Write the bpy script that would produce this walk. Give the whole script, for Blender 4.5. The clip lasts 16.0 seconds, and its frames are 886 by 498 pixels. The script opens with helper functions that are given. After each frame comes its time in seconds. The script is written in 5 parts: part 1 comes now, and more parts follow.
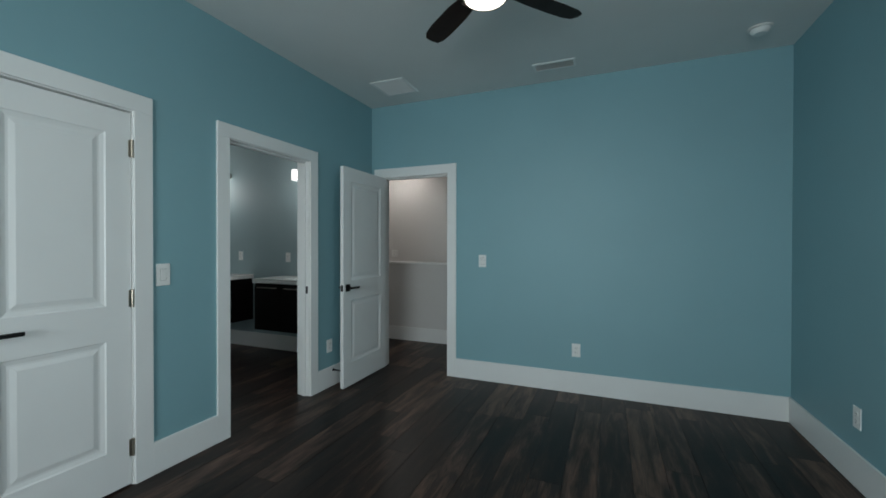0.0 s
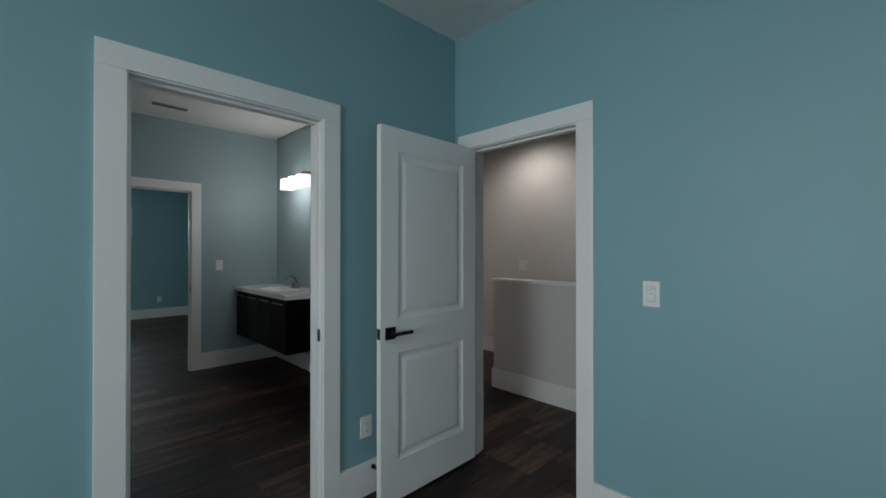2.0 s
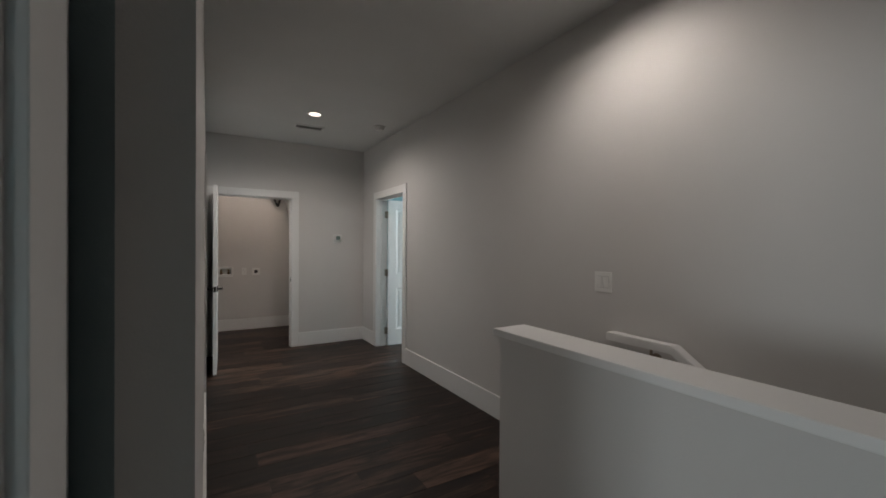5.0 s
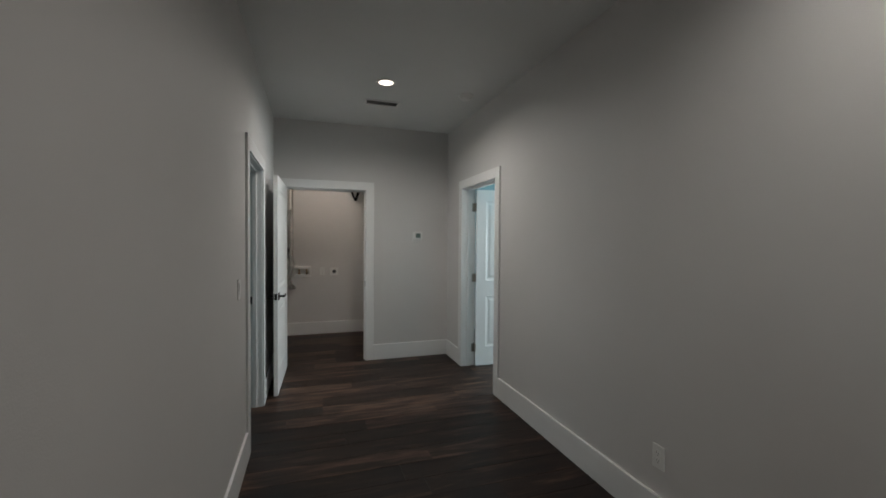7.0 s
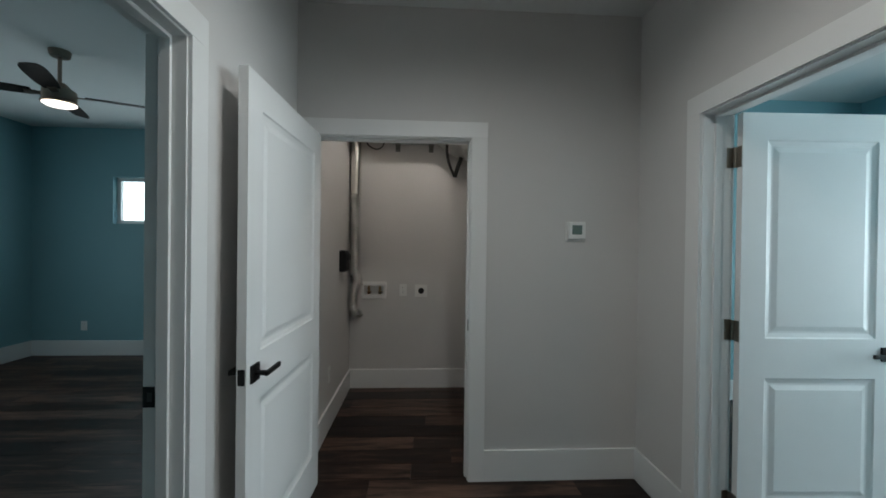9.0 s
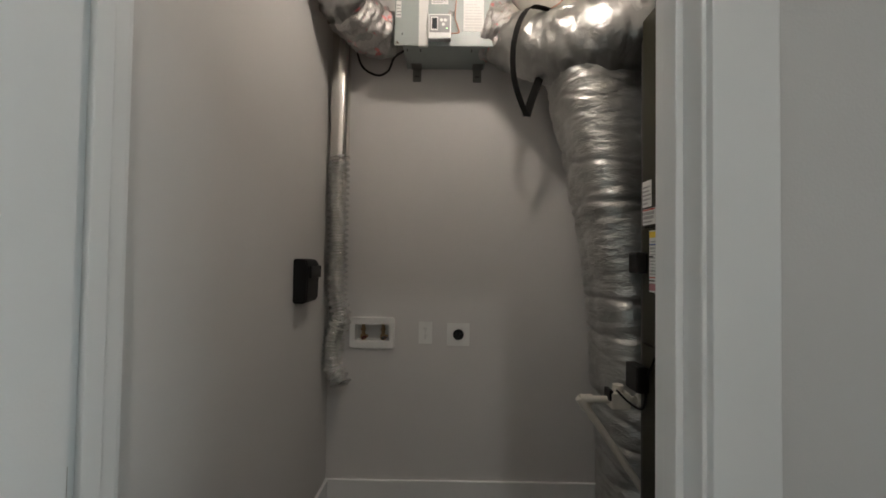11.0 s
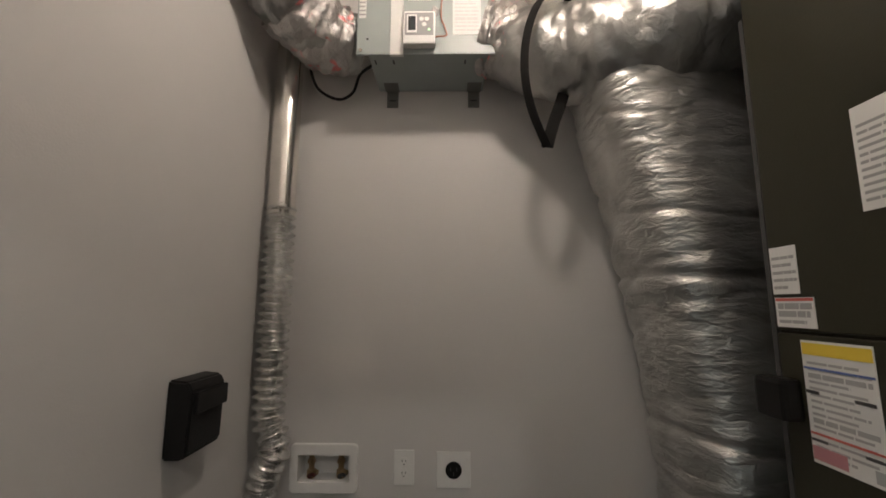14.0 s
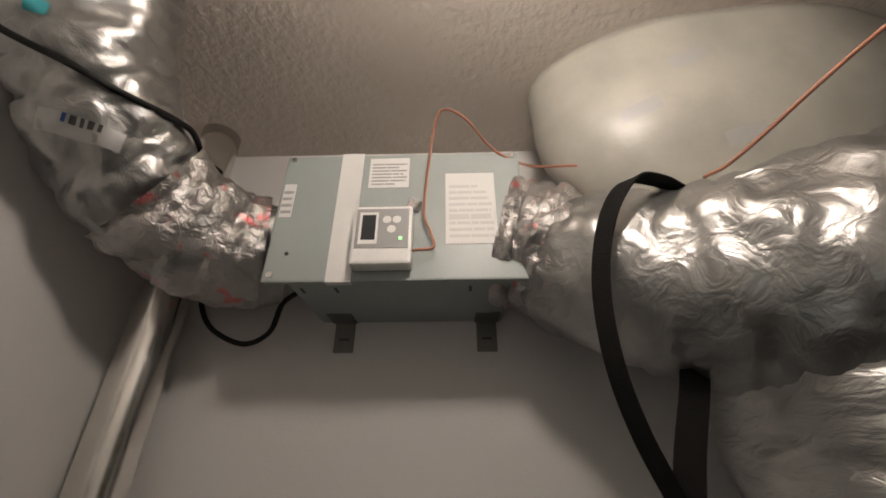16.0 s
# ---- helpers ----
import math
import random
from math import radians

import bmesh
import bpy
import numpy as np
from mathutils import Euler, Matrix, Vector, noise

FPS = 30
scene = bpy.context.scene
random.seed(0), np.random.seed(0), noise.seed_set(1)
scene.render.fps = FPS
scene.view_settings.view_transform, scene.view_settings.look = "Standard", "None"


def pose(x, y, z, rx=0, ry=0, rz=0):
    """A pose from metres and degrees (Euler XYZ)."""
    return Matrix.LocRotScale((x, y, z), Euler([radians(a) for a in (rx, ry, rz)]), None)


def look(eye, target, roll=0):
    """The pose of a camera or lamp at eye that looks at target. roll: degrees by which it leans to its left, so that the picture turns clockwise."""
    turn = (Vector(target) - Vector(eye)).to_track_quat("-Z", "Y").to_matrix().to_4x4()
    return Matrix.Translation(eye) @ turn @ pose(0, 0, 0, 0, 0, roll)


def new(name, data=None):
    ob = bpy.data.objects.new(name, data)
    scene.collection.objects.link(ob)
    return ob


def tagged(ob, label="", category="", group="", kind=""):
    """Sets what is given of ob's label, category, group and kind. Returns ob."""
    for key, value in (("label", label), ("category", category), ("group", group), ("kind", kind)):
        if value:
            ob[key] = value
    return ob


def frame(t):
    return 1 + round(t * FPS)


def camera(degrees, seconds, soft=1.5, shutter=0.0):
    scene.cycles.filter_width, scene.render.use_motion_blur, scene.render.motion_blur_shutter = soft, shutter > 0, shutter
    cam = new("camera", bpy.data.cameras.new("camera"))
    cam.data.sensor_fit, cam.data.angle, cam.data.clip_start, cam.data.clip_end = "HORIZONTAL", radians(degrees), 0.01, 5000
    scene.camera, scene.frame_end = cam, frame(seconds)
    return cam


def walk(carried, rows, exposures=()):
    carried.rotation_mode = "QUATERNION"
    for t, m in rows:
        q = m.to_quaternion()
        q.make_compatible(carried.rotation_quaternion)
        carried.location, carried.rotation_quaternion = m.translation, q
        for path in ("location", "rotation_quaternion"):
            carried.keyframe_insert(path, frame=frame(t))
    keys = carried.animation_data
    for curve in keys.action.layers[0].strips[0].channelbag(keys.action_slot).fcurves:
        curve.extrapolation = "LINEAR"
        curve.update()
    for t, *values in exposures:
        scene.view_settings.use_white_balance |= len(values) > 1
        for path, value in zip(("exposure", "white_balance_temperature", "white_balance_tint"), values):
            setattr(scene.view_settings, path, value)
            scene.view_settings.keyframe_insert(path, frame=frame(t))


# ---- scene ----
from mathutils.bvhtree import BVHTree

cam = camera(95.8, 16.0, soft=1.7)
PATH = [
    (0, (0.086, 0.31, 1.315), (1.932, 1.078, 1.3), 0.1),
    (0.5, (0.481, 0.394, 1.362), (2.314, 1.194, 1.35), -0.0),
    (1, (0.93, 0.494, 1.365), (2.666, 1.486, 1.36), -0.1),
    (1.5, (1.391, 0.652, 1.37), (2.974, 1.874, 1.375), -0.1),
    (2, (1.853, 0.804, 1.37), (3.252, 2.233, 1.379), -0.0),
    (2.4, (2.217, 0.96, 1.382), (3.492, 2.501, 1.388), 0.2),
    (2.5, (2.32, 0.995, 1.378), (3.572, 2.554, 1.386), 0.2),
    (3, (2.818, 1.209, 1.374), (4.023, 2.805, 1.383), 0.3),
    (3.5, (3.285, 1.532, 1.397), (4.492, 3.127, 1.4), 0.2),
    (5.8, (4.393, 2.344, 1.408), (5.329, 4.111, 1.39), 0.5),
    (6, (4.403, 2.37, 1.41), (5.312, 4.151, 1.392), 0.6),
    (6.5, (4.427, 2.64, 1.436), (5.213, 4.479, 1.406), 0.6),
    (7, (4.507, 3.12, 1.453), (5.128, 5.021, 1.412), 0.4),
    (7.5, (4.623, 3.669, 1.431), (5.088, 5.614, 1.401), 0.4),
    (8, (4.702, 4.297, 1.419), (5.026, 6.271, 1.4), 0.6),
    (8.5, (4.79, 4.97, 1.395), (4.995, 6.959, 1.381), 0.5),
    (9, (4.824, 5.604, 1.406), (4.935, 7.6, 1.393), 0.7),
    (9.2, (4.814, 5.842, 1.415), (4.907, 7.84, 1.4), 0.5),
    (11.3, (4.765, 7.55, 1.366), (4.742, 9.549, 1.419), 0.5),
    (11.5, (4.78, 7.609, 1.383), (4.741, 9.609, 1.422), 0.2),
    (12, (4.791, 7.676, 1.383), (4.739, 9.674, 1.435), 0.3),
    (12.5, (4.787, 7.71, 1.397), (4.739, 9.709, 1.446), 0.4),
    (13, (4.791, 7.814, 1.434), (4.751, 9.813, 1.475), 0.3),
    (13.5, (4.806, 7.939, 1.483), (4.773, 9.937, 1.57), 0.1),
    (14, (4.809, 8.06, 1.544), (4.788, 10.041, 1.822), 0.1),
    (14.1, (4.815, 8.093, 1.566), (4.785, 10.067, 1.881), -0.1),
    (14.5, (4.825, 8.226, 1.669), (4.776, 10.164, 2.158), 0.5),
    (15, (4.831, 8.379, 1.814), (4.765, 10.269, 2.464), 0.6),
    (15.5, (4.833, 8.541, 1.978), (4.798, 10.377, 2.771), 0.3),
    (16, (4.839, 8.68, 2.109), (4.795, 10.438, 3.062), -0.2),
]
EXPOSURES = [
    (0.0, 0.03, 6450, 9), (1.5, 0.0, 6500, 10), (2.5, 0.03, 6800, 15), (3.5, 0.05, 7100, 19), (5.8, 0.1, 6550, 11), (6.5, 0.1, 6500, 10), (8.0, -0.05, 6250, 7),
    (9.0, -0.15, 6050, 5), (9.2, -0.1, 6050, 5), (11.5, 0.08, 6550, 8), (13.0, 0.22, 6650, 9), (14.0, 0.2, 6650, 10), (15.0, -0.12, 6550, 10), (16.0, -0.33, 6550, 10)]
# the way through the doorway, and up to the laundry door
GAPS = [
    (4.6, (3.90, 2.03, 1.39), (4.97, 3.72, 1.385), 0.3),
    (10.2, (4.745, 6.85, 1.40), (4.755, 8.85, 1.41), 0.8),
]
walk(cam, [(t, look(eye, target, roll)) for t, eye, target, roll in sorted(PATH + GAPS)], EXPOSURES)


# ---------- world, sun, large lights ----------
world = bpy.data.worlds.new("world")
scene.world = world
world.use_nodes = True
wn = world.node_tree
sky = wn.nodes.new("ShaderNodeTexSky")
sky.sky_type = "NISHITA"
sky.sun_disc = False
sky.sun_elevation = radians(48)
sky.sun_rotation = radians(200)
sky.air_density = 1.0
sky.dust_density = 1.0
wn.links.new(sky.outputs["Color"], wn.nodes["Background"].inputs["Color"])
wn.nodes["Background"].inputs["Strength"].default_value = 0.12

sun = bpy.data.lights.new("sun", "SUN")
sun.energy, sun.angle, sun.color = 1.0, radians(12), (1, 0.96, 0.9)
new("sun", sun).matrix_world = look((0, -20, 30), (0, 0, 0))


def lamp(kind, name, eye, target, watts, colour, size=0.2, size_y=None):
    data = bpy.data.lights.new(name, kind)
    data.energy, data.color = watts, colour
    if kind == "AREA":
        data.size = size
        if size_y:
            data.shape, data.size_y = "RECTANGLE", size_y
    else:
        data.shadow_soft_size = size
    if kind == "SPOT":
        data.spot_size, data.spot_blend = radians(165), 0.8
    ob = new(name, data)
    ob.matrix_world = look(eye, target)
    return ob


DAY = (0.85, 0.97, 1.0)
WARM = (1.0, 0.945, 0.885)
# daylight in the window openings
lamp("AREA", "daylight", (-2.02, 0.9, 1.45), (3, 0.9, 1.2), 45, DAY, 1.7, 1.4).data.spread = radians(125)
lamp("AREA", "daylight", (0.05, -0.97, 1.45), (0.05, 3, 1.3), 9, DAY, 1.7, 1.4).data.spread = radians(140)
lamp("AREA", "daylight", (2.0, 10.96, 1.93), (2.0, 6, 1.93), 14, DAY, 1.96, 0.56)
lamp("AREA", "daylight", (0.02, 8.6, 1.5), (3, 8.6, 1.3), 10, DAY, 1.2, 1.3)
lamp("AREA", "daylight", (9.06, 6.6, 1.5), (6, 6.6, 1.3), 70, DAY, 1.6, 1.5)
# recessed cans, vanity bars, closet lamp, fan lamps
CANS = [(5.617, 3.519), (5.114, 6.596)]
for (cx, cy), watts in zip(CANS, (33, 56)):
    lamp("SPOT", "can_bulb", (cx, cy, 2.80), (cx, cy, 0), watts, WARM, 0.05)
VANITY_LIGHTS = [5.30, 3.55]
for vy in VANITY_LIGHTS:
    lamp("POINT", "vanity_bulb", (3.66, vy, 2.06), (3.78, vy, 0), 5.6, (1.0, 0.97, 0.94), 0.10)
lamp("POINT", "closet_bulb", (4.92, 8.74, 2.80), (4.92, 8.74, 0), 15.5, (1.0, 0.88, 0.785), 0.05)
FANS = [(1.96, 0.87, 50), (2.14, 8.73, 27)]
for fx, fy, fa in FANS:
    lamp("AREA", "fan_bulb", (fx, fy, 2.494 if fy < 5 else 2.404), (fx, fy, 0), 4, WARM, 0.14)


# ---------- materials ----------
def material(name):
    m = bpy.data.materials.new(name)
    m.use_nodes = True
    nt = m.node_tree
    return m, nt, nt.nodes["Principled BSDF"]


def node(nt, kind, **inputs):
    n = nt.nodes.new(kind)
    for k, v in inputs.items():
        n.inputs[k.replace("_", " ")].default_value = v
    return n


def surface(name, colour, rough=0.5, metal=0.0, vary=0.06, scale=3.0, bump=0.05, bump_scale=120.0, relief=0.004, spec=0.5):
    """Paint, plastic or metal with broad and fine variation and a fine relief."""
    m, nt, b = material(name)
    geo = node(nt, "ShaderNodeNewGeometry")
    big = node(nt, "ShaderNodeTexNoise", Scale=scale, Detail=4.0)
    fine = node(nt, "ShaderNodeTexNoise", Scale=bump_scale, Detail=3.0)
    for n in (big, fine):
        nt.links.new(geo.outputs["Position"], n.inputs["Vector"])
    ramp = nt.nodes.new("ShaderNodeMapRange")
    ramp.inputs["From Min"].default_value, ramp.inputs["From Max"].default_value = 0.3, 0.7
    ramp.inputs["To Min"].default_value, ramp.inputs["To Max"].default_value = 1 - vary, 1 + vary
    nt.links.new(big.outputs["Fac"], ramp.inputs["Value"])
    mul = node(nt, "ShaderNodeVectorMath")
    mul.operation = "SCALE"
    mul.inputs[0].default_value = colour
    nt.links.new(ramp.outputs["Result"], mul.inputs["Scale"])
    nt.links.new(mul.outputs["Vector"], b.inputs["Base Color"])
    b.inputs["Metallic"].default_value = metal
    b.inputs["Specular IOR Level"].default_value = spec
    rr = nt.nodes.new("ShaderNodeMapRange")
    rr.inputs["To Min"].default_value, rr.inputs["To Max"].default_value = max(rough - 0.08, 0.03), min(rough + 0.08, 1)
    nt.links.new(fine.outputs["Fac"], rr.inputs["Value"])
    nt.links.new(rr.outputs["Result"], b.inputs["Roughness"])
    if bump:
        bp = node(nt, "ShaderNodeBump", Strength=bump, Distance=relief)
        nt.links.new(fine.outputs["Fac"], bp.inputs["Height"])
        nt.links.new(bp.outputs["Normal"], b.inputs["Normal"])
    return m


def glow(name, colour, strength):
    m, nt, b = material(name)
    b.inputs["Base Color"].default_value = (0.9, 0.9, 0.88, 1)
    b.inputs["Emission Color"].default_value = (*colour, 1)
    b.inputs["Emission Strength"].default_value = strength
    return m


def foil_material(name, tint, rough, dent, dent_scale, stretch=(1, 1, 1), blotch=None):
    """Crinkled foil: metal with creases at two scales, and printed blotches if given."""
    m, nt, b = material(name)
    geo = node(nt, "ShaderNodeNewGeometry")
    mp = node(nt, "ShaderNodeMapping", Scale=stretch)
    nt.links.new(geo.outputs["Position"], mp.inputs["Vector"])
    v = node(nt, "ShaderNodeTexVoronoi", Scale=dent_scale)
    v.feature = "F1"
    n = node(nt, "ShaderNodeTexNoise", Scale=dent_scale * 2.2, Detail=5.0, Distortion=1.2)
    big = node(nt, "ShaderNodeTexNoise", Scale=7.0, Detail=3.0)
    for q in (v, n):
        nt.links.new(mp.outputs["Vector"], q.inputs["Vector"])
    nt.links.new(geo.outputs["Position"], big.inputs["Vector"])
    add = nt.nodes.new("ShaderNodeMath")
    add.operation = "ADD"
    nt.links.new(v.outputs["Distance"], add.inputs[0])
    nt.links.new(n.outputs["Fac"], add.inputs[1])
    bp = node(nt, "ShaderNodeBump", Strength=dent, Distance=0.012)
    nt.links.new(add.outputs["Value"], bp.inputs["Height"])
    nt.links.new(bp.outputs["Normal"], b.inputs["Normal"])
    ramp = nt.nodes.new("ShaderNodeValToRGB")
    ramp.color_ramp.elements[0].color = (*[c * 0.72 for c in tint], 1)
    ramp.color_ramp.elements[1].color = (*tint, 1)
    ramp.color_ramp.elements[0].position, ramp.color_ramp.elements[1].position = 0.35, 0.65
    nt.links.new(big.outputs["Fac"], ramp.inputs["Fac"])
    out = ramp.outputs["Color"]
    if blotch:
        st = node(nt, "ShaderNodeTexNoise", Scale=16.0, Detail=4.0, Distortion=0.6)
        nt.links.new(mp.outputs["Vector"], st.inputs["Vector"])
        cut = nt.nodes.new("ShaderNodeMapRange")
        cut.inputs["From Min"].default_value, cut.inputs["From Max"].default_value = 0.58, 0.66
        nt.links.new(st.outputs["Fac"], cut.inputs["Value"])
        mix = nt.nodes.new("ShaderNodeMix")
        mix.data_type = "RGBA"
        mix.inputs["B"].default_value = (*blotch, 1)
        nt.links.new(cut.outputs["Result"], mix.inputs["Factor"])
        nt.links.new(out, mix.inputs["A"])
        out = mix.outputs["Result"]
    nt.links.new(out, b.inputs["Base Color"])
    b.inputs["Metallic"].default_value = 0.85
    b.inputs["Roughness"].default_value = rough
    return m


def plank_material():
    """Dark brown vinyl planks: a tone of its own for each piece, long grain and streaks along x."""
    m, nt, b = material("plank_vinyl")
    geo = node(nt, "ShaderNodeNewGeometry")
    info = node(nt, "ShaderNodeObjectInfo")
    shift = node(nt, "ShaderNodeVectorMath")
    shift.operation = "MULTIPLY"
    shift.inputs[1].default_value = (40, 17, 0)
    comb = node(nt, "ShaderNodeCombineXYZ")
    both = nt.nodes.new("ShaderNodeMath")
    nt.links.new(info.outputs["Random"], both.inputs[0])
    nt.links.new(geo.outputs["Random Per Island"], both.inputs[1])
    own = nt.nodes.new("ShaderNodeMath")
    own.operation = "FRACT"
    nt.links.new(both.outputs["Value"], own.inputs[0])
    for k in "XY":
        nt.links.new(own.outputs["Value"], comb.inputs[k])
    nt.links.new(comb.outputs["Vector"], shift.inputs[0])
    add = node(nt, "ShaderNodeVectorMath")
    nt.links.new(geo.outputs["Position"], add.inputs[0])
    nt.links.new(shift.outputs["Vector"], add.inputs[1])
    mp = node(nt, "ShaderNodeMapping", Scale=(1.6, 11, 1))
    nt.links.new(add.outputs["Vector"], mp.inputs["Vector"])
    broad = node(nt, "ShaderNodeTexNoise", Scale=1.5, Detail=5.0, Distortion=0.7)
    nt.links.new(mp.outputs["Vector"], broad.inputs["Vector"])
    mp2 = node(nt, "ShaderNodeMapping", Scale=(6, 90, 1))
    nt.links.new(add.outputs["Vector"], mp2.inputs["Vector"])
    fine = node(nt, "ShaderNodeTexNoise", Scale=2.0, Detail=6.0)
    nt.links.new(mp2.outputs["Vector"], fine.inputs["Vector"])
    ramp = nt.nodes.new("ShaderNodeValToRGB")
    e = ramp.color_ramp.elements
    e[0].position, e[0].color = 0.34, (0.006, 0.0036, 0.003, 1)
    e[1].position, e[1].color = 0.74, (0.135, 0.078, 0.055, 1)
    mid = e.new(0.5)
    mid.color = (0.020, 0.0105, 0.0075, 1)
    mixf = nt.nodes.new("ShaderNodeMath")
    mixf.operation = "MULTIPLY_ADD"
    mixf.inputs[1].default_value = 0.30
    nt.links.new(fine.outputs["Fac"], mixf.inputs[0])
    sc = nt.nodes.new("ShaderNodeMath")
    sc.operation = "MULTIPLY_ADD"
    sc.inputs[1].default_value, sc.inputs[2].default_value = 0.75, -0.03
    nt.links.new(broad.outputs["Fac"], sc.inputs[0])
    nt.links.new(sc.outputs["Value"], mixf.inputs[2])
    tone = nt.nodes.new("ShaderNodeMath")
    tone.operation = "MULTIPLY_ADD"
    tone.inputs[1].default_value, tone.inputs[2].default_value = 0.24, -0.12
    nt.links.new(own.outputs["Value"], tone.inputs[0])
    tot = nt.nodes.new("ShaderNodeMath")
    nt.links.new(mixf.outputs["Value"], tot.inputs[0])
    nt.links.new(tone.outputs["Value"], tot.inputs[1])
    nt.links.new(tot.outputs["Value"], ramp.inputs["Fac"])
    nt.links.new(ramp.outputs["Color"], b.inputs["Base Color"])
    b.inputs["Roughness"].default_value = 0.42
    b.inputs["Specular IOR Level"].default_value = 0.25
    bp = node(nt, "ShaderNodeBump", Strength=0.12, Distance=0.002)
    nt.links.new(fine.outputs["Fac"], bp.inputs["Height"])
    nt.links.new(bp.outputs["Normal"], b.inputs["Normal"])
    return m


TEAL = surface("teal_wall_paint", (0.225, 0.40, 0.445), 0.55, vary=0.03, scale=1.2, bump=0.12, bump_scale=220)
# The bedroom's teal, greyed in the colour for how bathroom lamplight dulls it.
BATH = surface("lamp_greyed_teal_paint", (0.31, 0.41, 0.435), 0.55, vary=0.03, scale=1.2, bump=0.12, bump_scale=220)
GREY = surface("warm_grey_wall_paint", (0.64, 0.625, 0.61), 0.6, vary=0.03, scale=1.1, bump=0.12, bump_scale=220)
CEIL = surface("white_ceiling_paint", (0.72, 0.73, 0.72), 0.8, vary=0.03, scale=1.5, bump=0.25, bump_scale=90)
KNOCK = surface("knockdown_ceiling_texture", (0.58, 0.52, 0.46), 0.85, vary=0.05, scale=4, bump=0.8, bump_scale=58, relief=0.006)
# Shade on white vent slats and in gaps, as flat grey; also grey marks.
SHADE_AND_MARK_GREY = surface("shade_and_mark_grey", (0.42, 0.42, 0.41), 0.5, vary=0.03, bump=0.0)
TRIM = surface("white_trim_paint", (0.80, 0.80, 0.79), 0.35, vary=0.02, scale=2, bump=0.03, bump_scale=160)
DOORP = surface("white_door_paint", (0.80, 0.80, 0.79), 0.38, vary=0.025, scale=2, bump=0.06, bump_scale=180)
PLASTIC = surface("white_plastic", (0.80, 0.80, 0.78), 0.3, vary=0.02, scale=30, bump=0.0)
SLOT = surface("dark_slot_plastic", (0.05, 0.05, 0.05), 0.5, vary=0.05, bump=0.0)
BLACK = surface("matt_black_metal", (0.007, 0.0065, 0.0065), 0.42, metal=0.4, vary=0.1, scale=20, bump=0.02)
NICKEL = surface("satin_nickel", (0.36, 0.32, 0.27), 0.32, metal=1.0, vary=0.06, scale=25, bump=0.02)
STEEL = surface("galvanised_steel", (0.80, 0.78, 0.74), 0.22, metal=1.0, vary=0.10, scale=9, bump=0.05, bump_scale=40)
BRASS = surface("aged_brass", (0.42, 0.30, 0.17), 0.35, metal=1.0, vary=0.15, scale=40, bump=0.05)
WOODBLADE = surface("dark_walnut_blade", (0.018, 0.011, 0.009), 0.6, spec=0.2, vary=0.25, scale=14, bump=0.05)
BRONZE = surface("brushed_bronze", (0.34, 0.27, 0.22), 0.35, metal=1.0, vary=0.08, scale=20, bump=0.02)
ESPRESSO = surface("espresso_laminate", (0.004, 0.003, 0.003), 0.5, spec=0.1, vary=0.2, scale=12, bump=0.04)
PORCELAIN = surface("white_porcelain", (0.85, 0.85, 0.83), 0.12, vary=0.01, bump=0.0)
ERVBOX = surface("grey_green_box_paint", (0.33, 0.37, 0.36), 0.4, vary=0.04, scale=8, bump=0.04, bump_scale=200)
AHU = surface("olive_brown_cabinet_paint", (0.026, 0.0245, 0.014), 0.45, spec=0.3, vary=0.08, scale=5, bump=0.05, bump_scale=200)
PAPER = surface("white_label_paper", (0.72, 0.72, 0.70), 0.6, vary=0.03, scale=12, bump=0.02)
INK = surface("grey_label_ink", (0.36, 0.36, 0.36), 0.6, vary=0.1, bump=0.0)
REDINK = surface("red_label_ink", (0.55, 0.12, 0.10), 0.6, vary=0.1, bump=0.0)
BLUEINK = surface("blue_label_ink", (0.10, 0.15, 0.36), 0.6, vary=0.1, bump=0.0)
ROSE = surface("faded_rose_ink", (0.45, 0.20, 0.22), 0.6, vary=0.1, bump=0.0)
GREENINK = surface("grey_green_ink", (0.30, 0.36, 0.26), 0.6, vary=0.1, bump=0.0)
YELLOW = surface("yellow_label_band", (0.75, 0.55, 0.06), 0.6, vary=0.05, bump=0.0)
STRAP = surface("black_webbing", (0.006, 0.0055, 0.005), 0.8, spec=0.2, vary=0.2, scale=30, bump=0.3, bump_scale=300)
RUBBER = surface("black_cable_rubber", (0.006, 0.006, 0.006), 0.55, spec=0.3, vary=0.1, bump=0.0)
COPPER = surface("copper_coloured_wire", (0.36, 0.16, 0.10), 0.5, vary=0.1, bump=0.0)
PVC = surface("cream_pvc_pipe", (0.74, 0.70, 0.62), 0.35, vary=0.04, scale=12, bump=0.02)
MASTIC = surface("cream_mastic_wrap", (0.42, 0.41, 0.36), 0.34, vary=0.13, scale=9, bump=0.45, bump_scale=22)
FOIL = foil_material("silver_foil_wrap", (0.58, 0.58, 0.56), 0.36, 0.55, 11, (0.8, 0.8, 2.2))
FOIL_FLAT = foil_material("silver_foil_sleeve", (0.44, 0.44, 0.425), 0.34, 0.42, 9, (1.5, 1, 1.3))
FOIL_TAPE = foil_material("printed_foil_tape", (0.56, 0.54, 0.52), 0.34, 0.7, 20, (1, 1, 1), (0.75, 0.25, 0.25))
FLEX = foil_material("aluminium_flex_hose", (0.80, 0.80, 0.78), 0.24, 0.25, 30)
SCREEN = surface("dark_display", (0.03, 0.035, 0.04), 0.15, vary=0.05, bump=0.0)
GREYSCREEN = surface("grey_green_display", (0.14, 0.19, 0.17), 0.2, vary=0.03, bump=0.0)
LED = glow("green_led", (0.2, 1.0, 0.2), 1.5)
